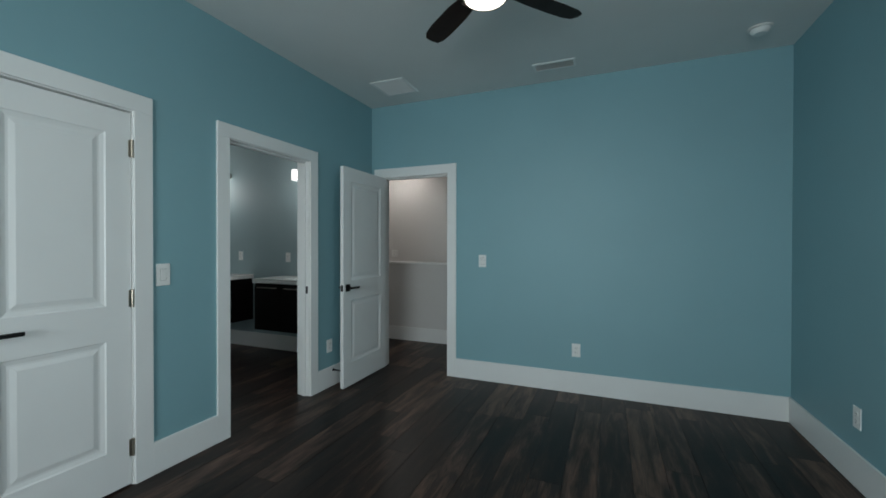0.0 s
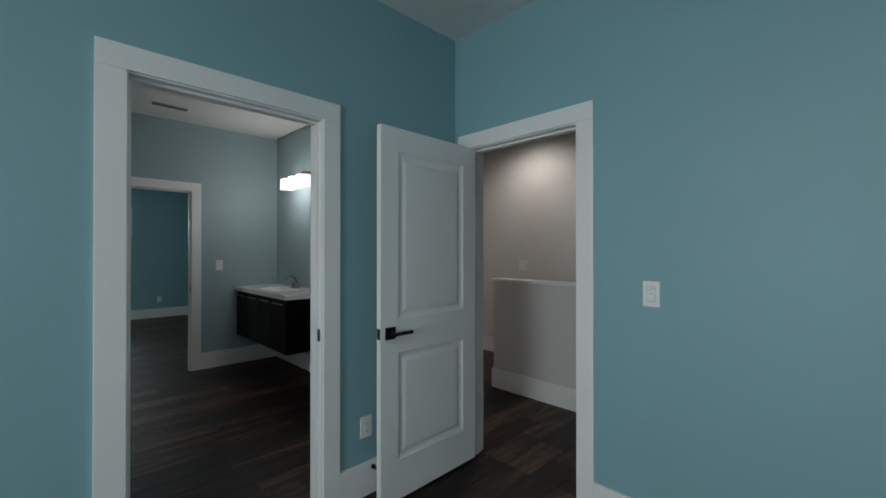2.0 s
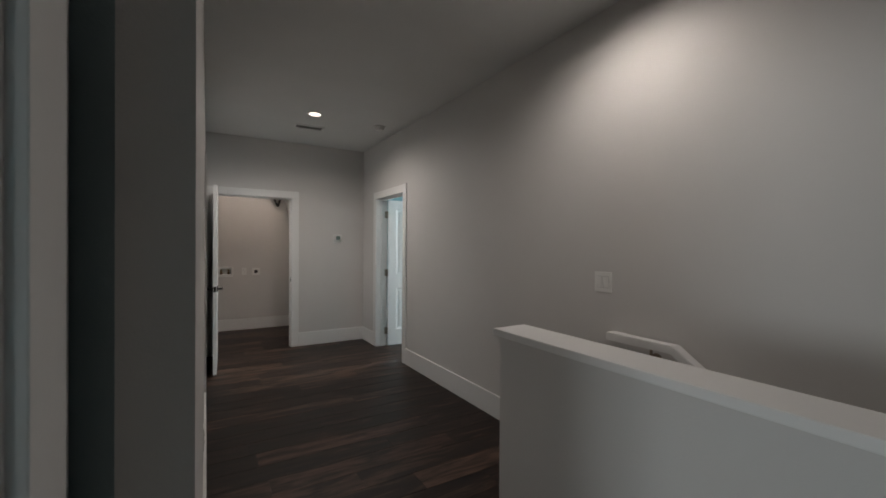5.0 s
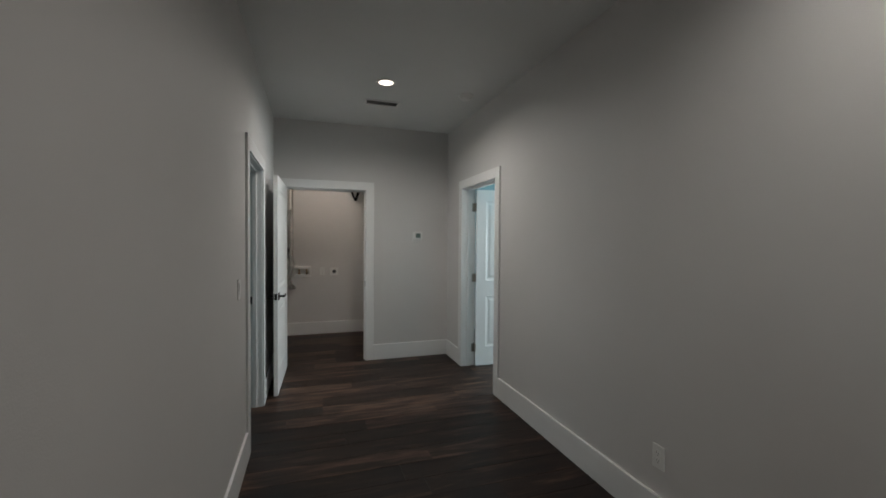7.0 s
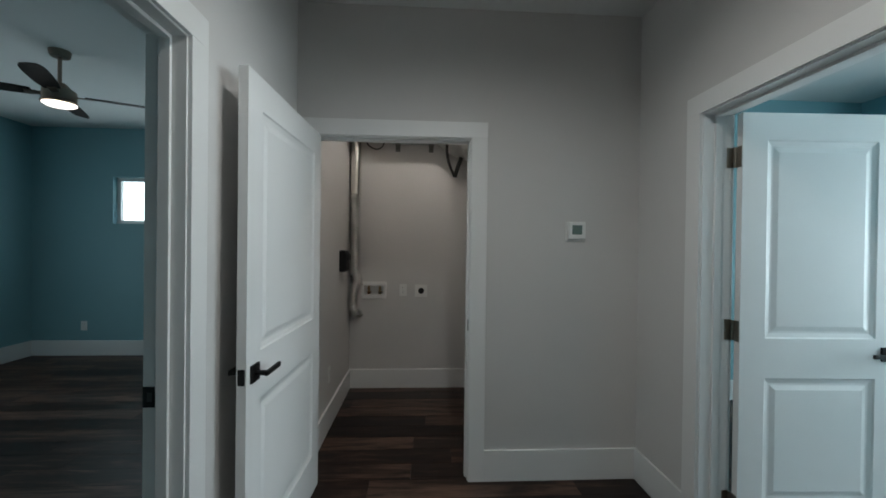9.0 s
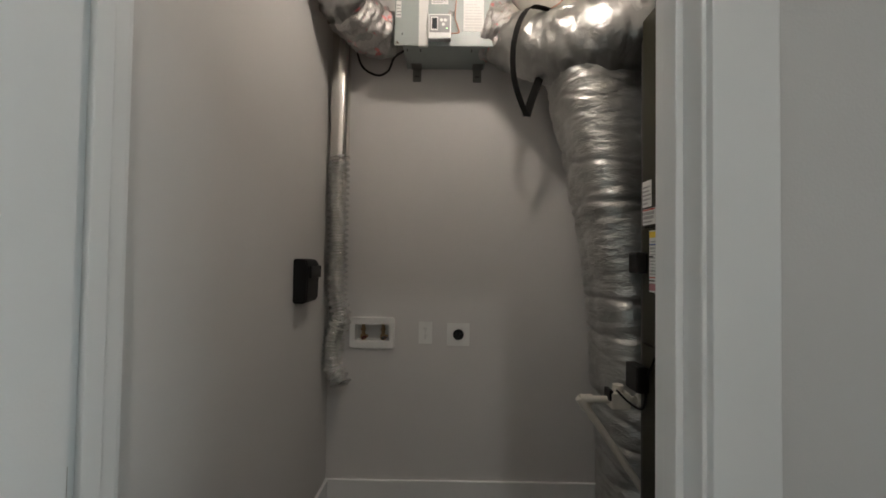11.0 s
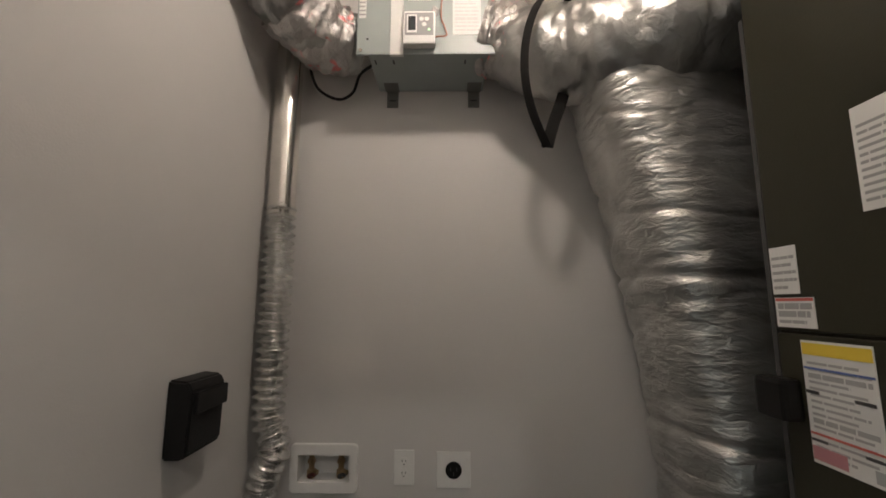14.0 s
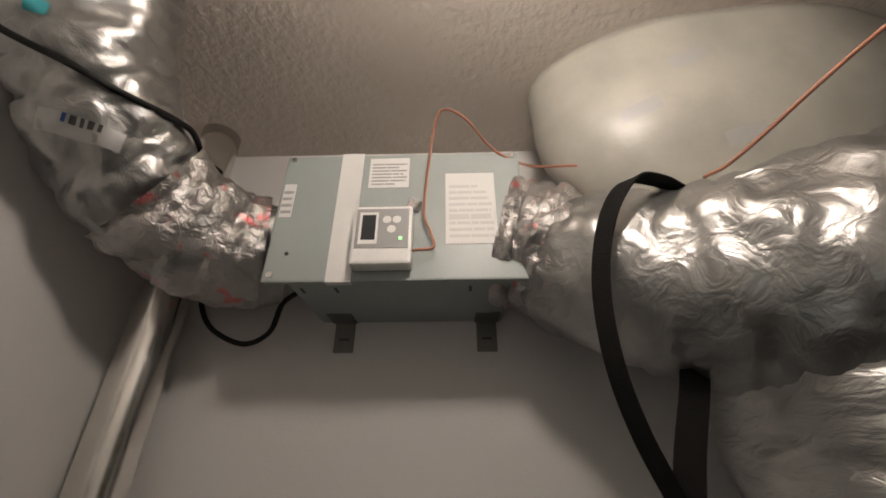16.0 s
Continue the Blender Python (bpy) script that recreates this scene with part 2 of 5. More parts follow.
LAMPGLASS = glow("lit_lamp_glass", (1.0, 0.86, 0.74), 3.0)
SHADEGLASS = glow("lit_shade_glass", (1.0, 0.97, 0.94), 0.9)
GROUND = surface("lawn", (0.07, 0.10, 0.04), 0.9, vary=0.3, scale=0.6, bump=0.3, bump_scale=30)
PLANK = plank_material()
SUBFLOOR = surface("dark_joint", (0.012, 0.009, 0.008), 0.8, vary=0.1, bump=0.0)

glass, gnt, gb = material("window_glass")
gb.inputs["Transmission Weight"].default_value = 1.0
gb.inputs["Roughness"].default_value = 0.0
gb.inputs["IOR"].default_value = 1.45
GLASS = glass


# ---------- building blocks ----------
def box(bm, x0, x1, y0, y1, z0, z1, bevel=0.0, m=None):
    """Adds a box to bm, its edges rounded by bevel, turned by the matrix m."""
    part_bm = bmesh.new()
    bmesh.ops.create_cube(part_bm, size=1)
    bmesh.ops.transform(part_bm, matrix=Matrix.Translation(((x0 + x1) / 2, (y0 + y1) / 2, (z0 + z1) / 2)) @ Matrix.Diagonal((x1 - x0, y1 - y0, z1 - z0, 1)), verts=part_bm.verts)
    if bevel:
        bmesh.ops.bevel(part_bm, geom=part_bm.edges[:], offset=bevel, segments=2, profile=0.6, affect="EDGES")
    join(bm, part_bm, m)


def join(bm, other, m=None):
    if m is not None:
        bmesh.ops.transform(other, matrix=m, verts=other.verts)
    tmp = bpy.data.meshes.new("tmp")
    other.to_mesh(tmp)
    other.free()
    bm.from_mesh(tmp)
    bpy.data.meshes.remove(tmp)


def cyl(bm, p, q, r0, r1=None, segs=20, bevel=0.0):
    """Adds a closed round bar from p to q."""
    p, q = Vector(p), Vector(q)
    part_bm = bmesh.new()
    bmesh.ops.create_cone(part_bm, cap_ends=True, segments=segs, radius1=r0, radius2=r0 if r1 is None else r1, depth=(q - p).length)
    if bevel:
        rims = [e for e in part_bm.edges if abs(e.verts[0].co.z - e.verts[1].co.z) < 1e-6]
        bmesh.ops.bevel(part_bm, geom=rims, offset=bevel, segments=2, affect="EDGES")
    join(bm, part_bm, Matrix.Translation((p + q) / 2) @ (q - p).to_track_quat("Z", "Y").to_matrix().to_4x4())


def spline(points, steps):
    """Points along a smooth line through the given ones."""
    pts = [Vector(p) for p in points]
    ext = [2 * pts[0] - pts[1], *pts, 2 * pts[-1] - pts[-2]]
    out = []
    for i in range(1, len(ext) - 2):
        a, b, c, d = ext[i - 1:i + 3]
        for k in range(steps):
            t = k / steps
            out.append(0.5 * (2 * b + (c - a) * t + (2 * a - 5 * b + 4 * c - d) * t * t + (3 * b - a - 3 * c + d) * t ** 3))
    return out + [pts[-1]]


def tube(bm, points, radius, segs=16, steps=8, crumple=0.0, freq=14.0, caps=True, squash=1.0):
    """A tube along a smooth line. radius: a number or a function of 0..1; crumple: how far creases push its skin, in metres."""
    line = spline(points, steps) if steps > 1 else [Vector(p) for p in points]
    rings, side = [], None
    total = len(line) - 1
    for i, c in enumerate(line):
        along = (line[min(i + 1, total)] - line[max(i - 1, 0)]).normalized()
        if side is None:
            side = along.orthogonal().normalized()
        side = (side - along * side.dot(along)).normalized()
        up = along.cross(side)
        r = radius(i / total) if callable(radius) else radius
        ring = []
        for k in range(segs):
            a = 2 * math.pi * k / segs
            d = side * math.cos(a) + up * math.sin(a) * squash
            p = c + d * r
            if crumple:
                q = p * freq
                p += d * crumple * (noise.noise(q) + 0.5 * noise.noise(q * 2.3) + 0.5 * noise.noise((c * freq * 2.0) + d * 1.2) - 1.3 * max(0.0, 1 - 4 * abs(noise.noise(c * freq * 1.4 + d * 1.7))) - 0.6 * max(0.0, 1 - 4 * abs(noise.noise(q * 2.1))))
            ring.append(bm.verts.new(p))
        rings.append(ring)
    for a, b in zip(rings, rings[1:]):
        for k in range(segs):
            bm.faces.new((a[k], a[(k + 1) % segs], b[(k + 1) % segs], b[k])).smooth = True
    if caps:
        bm.faces.new(rings[0][::-1])
        bm.faces.new(rings[-1])


def part(name, bm, mat, parent=None, label="", m=None, smooth=False):
    """Links bm as one mesh object, under its thing or part if given."""
    bmesh.ops.recalc_face_normals(bm, faces=bm.faces[:])
    if smooth:
        for f in bm.faces:
            f.smooth = True
    data = bpy.data.meshes.new(name)
    bm.to_mesh(data)
    bm.free()
    data.materials.append(mat)
    ob = new(name, data)
    if parent:
        ob.parent = parent
    if m is not None:
        ob.matrix_basis = m
    return tagged(ob, label)


def slab(name, dims, mat, parent=None, label="", bevel=0.0, m=None):
    bm = bmesh.new()
    box(bm, *dims, bevel=bevel)
    return part(name, bm, mat, parent, label, m)


def thing(name, m, label, category, group="", kind=""):
    ob = new(name)
    ob.empty_display_size = 0.1
    ob.matrix_basis = m
    return tagged(ob, label, category, group, kind)


# ---------- walls, floor, ceiling ----------
H = 2.82
HL = 2.925


def wall(name, axis, c0, c1, a0, a1, mat, openings=(), z0=0.0, z1=H, label="painted drywall"):
    """A wall that runs along an axis from a0 to a1, between c0 and c1 across; openings: (start, end, bottom, top)."""
    bm = bmesh.new()

    def piece(s, e, lo, hi):
        if e - s > 1e-4 and hi - lo > 1e-4:
            box(bm, *((s, e, c0, c1) if axis == "x" else (c0, c1, s, e)), lo, hi)
    at = a0
    for s, e, lo, hi in sorted(openings):
        piece(at, s, z0, z1)
        piece(s, e, z0, lo)
        piece(s, e, hi, z1)
        at = e
    piece(at, a1, z0, z1)
    return tagged(part(name, bm, mat), label, "wall", kind="structure")


def baseboard(axis, c, out, a0, a1, z=0.0, label="white painted baseboard along the wall"):
    """A board on the wall face c that stands out towards out (+1 or -1), with an eased top edge."""
    bm = bmesh.new()
    lo, hi = sorted((c, c + out * 0.016))
    box(bm, *((a0, a1, lo, hi) if axis == "x" else (lo, hi, a0, a1)), z + 0.001, z + 0.187, bevel=0.003)
    return tagged(part("baseboard", bm, TRIM), label, "baseboard", kind="structure")


DOOR_H = 2.045
# door openings: bedroom closet, bath, hall door; laundry; far bedroom; east bedroom; bath to far bedroom; bath side door
O_CLOSET = (0.815, 1.455)
O_BATH = (2.062, 2.852)
O_HALL = (1.830, 2.582)
O_LAUNDRY = (4.197, 5.116)
O_WEST = (6.087, 6.885)
O_EAST = (6.567, 7.430)
O_BATH2 = (2.20, 2.99)
O_SIDE = (3.93, 4.70)


def hole(o):
    return (o[0] - 0.012, o[1] + 0.012, 0, DOOR_H + 0.012)


WA, EA, NA, SA = -2.0, 3.850, 2.722, -0.950
HW, HE, HN = 4.095, 6.155, 7.985
BW, BE, BN = 1.99, 3.965, 6.065
NB, WB = 10.80, 0.05
SH = 0.20
HD = 3.975
FB = 6.175
# bedroom
wall("wall_bedroom_north", "x", NA, NA + 0.06, WA - 0.12, EA, TEAL, [hole(O_CLOSET), hole(O_BATH)])
wall("wall_bedroom_east", "y", EA, EA + 0.1, SA - 0.12, NA + 0.06, TEAL, [hole(O_HALL)])
wall("wall_bedroom_south", "x", SA - 0.12, SA, WA - 0.12, EA, TEAL, [(-0.85, 0.95, 0.75, 2.15)])
wall("wall_bedroom_west", "y", WA - 0.12, WA, SA, NA, TEAL, [(0.0, 1.8, 0.75, 2.15)])
# closet behind the closed door
wall("wall_closet_north", "x", 3.4, 3.5, -0.2, BW - 0.1, BATH)
wall("wall_closet_west", "y", -0.3, -0.2, NA + 0.06, 3.5, BATH)
# bath
wall("wall_bath_south", "x", NA + 0.06, NA + 0.12, BW, BE, BATH, [hole(O_BATH)])
wall("wall_bath_east", "y", BE, BE + 0.05, NA + 0.06, BN, BATH)
wall("wall_bath_north", "x", BN, BN + 0.06, BW - 0.06, BE + 0.05, BATH, [hole(O_BATH2)])
wall("wall_bath_west", "y", BW - 0.1, BW, NA + 0.06, BN, BATH, [hole(O_SIDE)])
wall("wall_bath_side_room", "y", BW - 1.1, BW - 1.0, 3.5, BN, BATH)
# far bedroom
wall("wall_far_bedroom_south", "x", BN + 0.06, FB, WB - 0.12, HW - 0.1, TEAL, [hole(O_BATH2)])
wall("wall_far_bedroom_north", "x", NB, NB + 0.14, WB - 0.12, 4.0, TEAL, [(1.0, 3.0, 1.64, 2.22)])
wall("wall_far_bedroom_west", "y", WB - 0.12, WB, FB, NB, TEAL, [(8.0, 9.2, 0.8, 2.1)])
wall("wall_far_bedroom_east", "y", HW - 0.12, HW - 0.06, FB, NB, TEAL, [hole(O_WEST)])
# hall
wall("wall_hall_west", "y", EA + 0.1, HD, SH, 2.76, GREY, [hole(O_HALL)])
wall("wall_hall_west_mid", "y", BE + 0.05, HW, 2.76, BN, GREY)
wall("wall_hall_west_far", "y", HW - 0.06, HW, BN, HN, GREY, [hole(O_WEST)])
wall("wall_hall_east", "y", HE, HE + 0.07, SH - 1.6, HN + 1.8, GREY, [(O_EAST[0] - 0.012, O_EAST[1] + 0.012, -0.07, DOOR_H + 0.012)], z0=-2.75)
wall("wall_hall_end", "x", HN, HN + 0.12, HW - 0.06, HE, GREY, [hole(O_LAUNDRY)])
wall("wall_hall_south", "x", SH - 0.1, SH, EA + 0.1, 5.167, GREY)
wall("wall_stair_south", "x", SH - 1.7, SH - 1.6, 5.03, HE, GREY, z0=-2.75)
wall("wall_stair_west", "y", 5.052, 5.167, SH - 1.6, 3.345, GREY, z0=-2.75, z1=-0.06)
wall("wall_stair_west_upper", "y", 5.052, 5.167, SH - 1.6, SH - 0.1, GREY, z0=-0.06)
# laundry closet
CB, CW = 9.587, 4.130
wall("wall_laundry_west", "y", HW - 0.06, CW, HN + 0.12, CB, GREY, z1=HL)
wall("wall_laundry_north", "x", CB, CB + 0.12, HW - 0.06, HE, GREY, [(4.272, 4.464, 0.920, 1.016)], z1=HL)
wall("wall_laundry_upper_south", "x", HN + 0.061, HN + 0.12, CW, HE, GREY, z0=H + 0.12, z1=HL)
wall("wall_laundry_upper_east", "y", HE, HE + 0.07, HN + 0.125, CB, GREY, z0=H + 0.001, z1=HL)
# east bedroom
wall("wall_east_bedroom_west", "y", HE + 0.07, HE + 0.14, 4.5, 9.3, TEAL, [hole(O_EAST)])
wall("wall_east_bedroom_north", "x", 9.2, 9.32, HE + 0.14, 9.0, TEAL)
wall("wall_east_bedroom_south", "x", 4.4, 4.5, HE + 0.14, 9.0, TEAL)
wall("wall_east_bedroom_east", "y", 9.0, 9.12, 4.5, 9.2, TEAL, [(5.8, 7.4, 0.75, 2.25)])

# half wall beside the stairs, with a cap
half = bmesh.new()
box(half, 5.052, 5.167, SH, 3.339, 0, 1.065)
half = tagged(part("wall_half_stair", half, GREY), "painted half wall beside the stairs", "half wall", kind="structure")
slab("cap", (5.030, 5.187, SH, 3.357, 1.066, 1.092), TRIM, half, "white painted cap board", 0.004)

# ceilings
for nm, dims, mat in (("ceiling_bedroom", (WA - 0.12, EA + 0.1, SA - 0.12, NA + 0.06), CEIL),
                      ("ceiling_bath", (BW - 1.1, BE + 0.05, NA + 0.06, BN + 0.06), CEIL),
                      ("ceiling_side_closet", (-0.3, BW - 1.1, NA + 0.06, 6.0), CEIL),
                      ("ceiling_far_bedroom", (WB - 0.12, HW - 0.06, BN + 0.06, NB + 0.14), CEIL),
                      ("ceiling_hall", (EA + 0.1, HE + 0.07, SH - 1.7, BN + 0.06), CEIL),
                      ("ceiling_hall_end", (HW - 0.06, HE + 0.07, BN + 0.06, HN + 0.12), CEIL),
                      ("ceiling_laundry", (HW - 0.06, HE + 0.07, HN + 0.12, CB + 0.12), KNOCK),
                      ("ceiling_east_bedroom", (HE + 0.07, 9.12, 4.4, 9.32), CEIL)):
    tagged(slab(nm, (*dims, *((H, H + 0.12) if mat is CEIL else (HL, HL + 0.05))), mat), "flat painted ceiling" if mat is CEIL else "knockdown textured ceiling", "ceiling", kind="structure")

# baseboards
CASE = 0.1
for args in (("x", NA, -1, WA, O_CLOSET[0] - CASE), ("x", NA, -1, O_CLOSET[1] + CASE, O_BATH[0] - CASE), ("x", NA, -1, O_BATH[1] + CASE, EA - 0.016),
             ("y", EA, -1, SA + 0.016, O_HALL[0] - CASE), ("x", SA, 1, WA, EA),
             ("y", BE, -1, NA + 0.12, BN - 0.016), ("x", BN, -1, O_BATH2[1] + CASE, BE), ("x", BN, -1, BW, O_BATH2[0] - CASE),
             ("y", BW, 1, O_SIDE[1] + CASE, BN - 0.016), ("y", BW, 1, NA + 0.12, O_SIDE[0] - CASE),
             ("x", NB, -1, WB, HW - 0.12), ("y", WB, 1, FB, NB - 0.016), ("y", HW - 0.12, -1, O_WEST[1] + CASE, NB - 0.016),
             ("y", HW, 1, 2.76, O_WEST[0] - CASE), ("y", HW, 1, O_WEST[1] + CASE, HN), ("y", HD, 1, SH, O_HALL[0] - CASE),
             ("x", HN, -1, O_LAUNDRY[1] + CASE, HE - 0.016), ("y", HE, -1, O_EAST[1] + CASE, HN), ("y", HE, -1, 3.40, O_EAST[0] - CASE),
             ("x", CB, -1, CW, HE), ("y", CW, 1, HN + 0.12, CB - 0.016), ("y", 5.052, -1, SH, 3.339), ("x", 3.339, 1, 5.036, 5.167),
             ("x", 9.2, -1, HE + 0.14, 9.0), ("y", 9.0, -1, 4.5, 9.184)):
    baseboard(*args)


# ---------- doors ----------
def door_trim(axis, o, c0, c1, sides=(True, True), stop=0.5, top=2.145):
    """Jamb, stop and the casings of a door opening in a wall between c0 and c1. sides: casing on the low and the high face."""
    def put(bm, s, e, a, b, lo, hi, bevel=0.002):
        box(bm, *((s, e, a, b) if axis == "x" else (a, b, s, e)), lo, hi, bevel)
    bm = bmesh.new()
    s, e = o
    put(bm, s - 0.012, s, c0 - 0.002, c1 + 0.002, 0.001, DOOR_H + 0.012)
    put(bm, e, e + 0.012, c0 - 0.002, c1 + 0.002, 0.001, DOOR_H + 0.012)
    put(bm, s, e, c0 - 0.002, c1 + 0.002, DOOR_H, DOOR_H + 0.012)
    ob = tagged(part("trim", bm, TRIM), "white painted door jamb with flat casing", "door frame", kind="structure")
    mid = c0 + (c1 - c0) * stop
    bm = bmesh.new()
    put(bm, s, s + 0.012, mid - 0.018, mid + 0.018, 0.001, DOOR_H)
    put(bm, e - 0.012, e, mid - 0.018, mid + 0.018, 0.001, DOOR_H)
    put(bm, s + 0.012, e - 0.012, mid - 0.018, mid + 0.018, DOOR_H - 0.012, DOOR_H)
    part("door_stop", bm, TRIM, ob)
    for on, face, out in ((sides[0], c0, -1), (sides[1], c1, 1)):
        if not on:
            continue
        lo, hi = sorted((face, face + out * 0.016))
        w = 0.094
        for k, (p, q, z0, z1) in enumerate(((s - w - 0.006, s - 0.006, 0.001, DOOR_H + 0.006), (e + 0.006, e + w + 0.006, 0.001, DOOR_H + 0.006), (s - w - 0.006, e + w + 0.006, DOOR_H + 0.0065, top))):
            bm = bmesh.new()
            put(bm, p, q, lo, hi, z0, z1)
            part("casing", bm, TRIM, ob)
    return ob


def panel_face(bm, w, h, y, out):
    """One face of a two-panel moulded door, at depth y, facing out."""
    xs = [0, 0.118, w - 0.118, w]
    zs = [0, 0.215, 0.80, 0.985, h - 0.125, h]

    def quad(a, b, c, d):
        bm.faces.new([bm.verts.new((p[0], y - out * p[2], p[1])) for p in (a, b, c, d)])
    for i in range(3):
        for j in range(5):
            x0, x1, z0, z1 = xs[i], xs[i + 1], zs[j], zs[j + 1]
            if i == 1 and j in (1, 3):
                rings = [(0, 0), (0.006, 0.005), (0.024, 0.0095), (0.034, 0.0095), (0.056, 0.004)]
                prev = None
                for inset, depth in rings:
                    r = [(x0 + inset, z0 + inset, depth), (x1 - inset, z0 + inset, depth), (x1 - inset, z1 - inset, depth), (x0 + inset, z1 - inset, depth)]
                    if prev:
                        for k in range(4):
                            quad(prev[k], prev[(k + 1) % 4], r[(k + 1) % 4], r[k])
                    prev = r
                quad(*prev)
            else:
                quad((x0, z0, 0), (x1, z0, 0), (x1, z1, 0), (x0, z1, 0))


def lever(parent, w, z, y, out, towards):
    """A square rose with a flat lever on the door's face at depth y; the lever points along towards."""
    bm = bmesh.new()
    x = w - 0.062
    lo, hi = sorted((y, y + out * 0.009))
    box(bm, x - 0.033, x + 0.033, lo, hi, z - 0.033, z + 0.033, 0.002)
    handle = part("door_handle", bm, BLACK, parent, "matt black square rose and lever")
    bm = bmesh.new()
    cyl(bm, (x, y + out * 0.008, z), (x, y + out * 0.055, z), 0.010, segs=16)
    lo, hi = sorted((y + out * 0.044, y + out * 0.056))
    p, q = sorted((x - towards * -0.010, x + towards * 0.118))
    box(bm, min(p, x - 0.011), max(q, x + 0.011), lo, hi, z - 0.0095, z + 0.0095, 0.003)
    part("lever", bm, BLACK, handle)


def door(name, m, w, label, hinge_mat=NICKEL, hinge_side=1, levers=True, h=2.03, jamb_y=None):
    """A two-panel leaf, hinge edge at x = 0, thickness from y = 0 to 0.035, bottom at z = 0.012."""
    bm = bmesh.new()
    panel_face(bm, w, h, 0.0, -1)
    panel_face(bm, w, h, 0.035, 1)
    for a, b in (((0, 0), (w, 0)), ((w, 0), (w, h)), ((w, h), (0, h)), ((0, h), (0, 0))):
        bm.faces.new([bm.verts.new(p) for p in ((a[0], 0, a[1]), (b[0], 0, b[1]), (b[0], 0.035, b[1]), (a[0], 0.035, a[1]))])
    bmesh.ops.remove_doubles(bm, verts=bm.verts[:], dist=1e-5)
    leaf = tagged(part(name, bm, DOORP, m=m @ pose(0, 0, 0.012)), label, "door", kind="structure")
    if levers:
        lever(leaf, w, 0.915, 0.0, -1, -1)
        lever(leaf, w, 0.915, 0.035, 1, -1)
        slab("latch_plate", (w - 0.001, w + 0.002, 0.005, 0.030, 0.886, 0.944), BLACK, leaf, "black latch plate", 0.0008)
    for z in (0.20, 1.015, 1.83):
        bm = bmesh.new()
        yb = 0.035 + 0.007 if hinge_side > 0 else -0.007
        cyl(bm, (-0.003, yb, z - 0.048), (-0.003, yb, z + 0.048), 0.0075, segs=12)
        box(bm, -0.004, -0.001, 0.003, 0.032, z - 0.048, z + 0.048)
        lo, hi = sorted((yb, yb - 0.006 * hinge_side))
        box(bm, -0.003, 0.014, lo, hi, z - 0.046, z + 0.046)
        part("hinge", bm, hinge_mat, leaf, "satin nickel hinge" if hinge_mat is NICKEL else "black hinge")
        if jamb_y is not None:
            plate_y = sorted((jamb_y, jamb_y + (0.0016 if jamb_y < 0 else -0.0016)))
            slab("hinge_plate", (-0.036, -0.004, *plate_y, z - 0.048, z + 0.048), hinge_mat, leaf, "satin nickel hinge plate on the jamb", 0.0005)
    return leaf


def strike(m, label="black strike plate on the jamb"):
    ob = slab("strike_plate", (-0.021, 0.021, 0.0, 0.003, -0.032, 0.032), BLACK, bevel=0.001, m=m)
    slab("latch_hole", (-0.007, 0.007, -0.0005, 0.0036, -0.014, 0.014), SLOT, ob)
    return tagged(ob, label, "strike plate")


door_trim("x", O_CLOSET, NA, NA + 0.06, (True, False), 0.9)
door_trim("x", O_BATH, NA, NA + 0.12, stop=0.45)
door_trim("y", O_HALL, EA, HD)
door_trim("x", O_LAUNDRY, HN, HN + 0.12, stop=0.5)
door_trim("y", O_WEST, HW - 0.12, HW, (False, True))
door_trim("y", O_EAST, HE, HE + 0.14)
door_trim("x", O_BATH2, BN, FB)
door_trim("y", O_SIDE, BW - 0.1, BW, (False, True), 0.4)

# closed closet door, hinges at its high-x edge
door("door_closet", pose(O_CLOSET[1] - 0.004, NA + 0.037, 0, 0, 0, 180), 0.632, "closed white two-panel closet door with black lever", h=2.021)
# bedroom door, open flat into the bedroom
door("door_bedroom", pose(EA + 0.004, 2.580, 0, 0, 0, 180.5), 0.762, "open white two-panel bedroom door with black lever", hinge_side=-1, jamb_y=-0.0078)
# laundry door, open into the hall
door("door_laundry", pose(O_LAUNDRY[0] + 0.006, HN - 0.012, 0, 0, 0, -92), 0.905, "open white two-panel laundry closet door", hinge_side=-1, jamb_y=-0.0055)
# east bedroom door, open into its room
door("door_east_bedroom", pose(HE + 0.148, 7.375, 0, 0, 0, -2), 0.762, "open white two-panel bedroom door lit by daylight", hinge_side=1, jamb_y=0.0535)
# bath doors
door("door_bath", pose(O_BATH[0] + 0.002, NA + 0.13, 0, 0, 0, 92), 0.78, "open white two-panel bathroom door", hinge_side=1)
door("door_bath_far", pose(O_BATH2[0] - 0.035, BN - 0.012, 0, 0, 0, -92), 0.76, "open white two-panel door between bathroom and bedroom", hinge_side=1)
door("door_side", pose(BW - 0.045, O_SIDE[0] + 0.003, 0, 0, 0, 90), 0.764, "closed white two-panel door in the bathroom")
strike(pose(O_BATH[1], NA + 0.035, 0.93, 0, 0, 90), "black strike plate on the bathroom jamb")
strike(pose(HW - 0.10, O_WEST[1], 0.93, 0, 0, 180), "black strike plate on the bedroom jamb")
strike(pose(O_LAUNDRY[1], HN + 0.04, 0.93, 0, 0, 90), "black strike plate on the laundry jamb")
strike(pose(O_BATH2[1], BN + 0.04, 0.93, 0, 0, 90), "black strike plate on the far bathroom jamb")


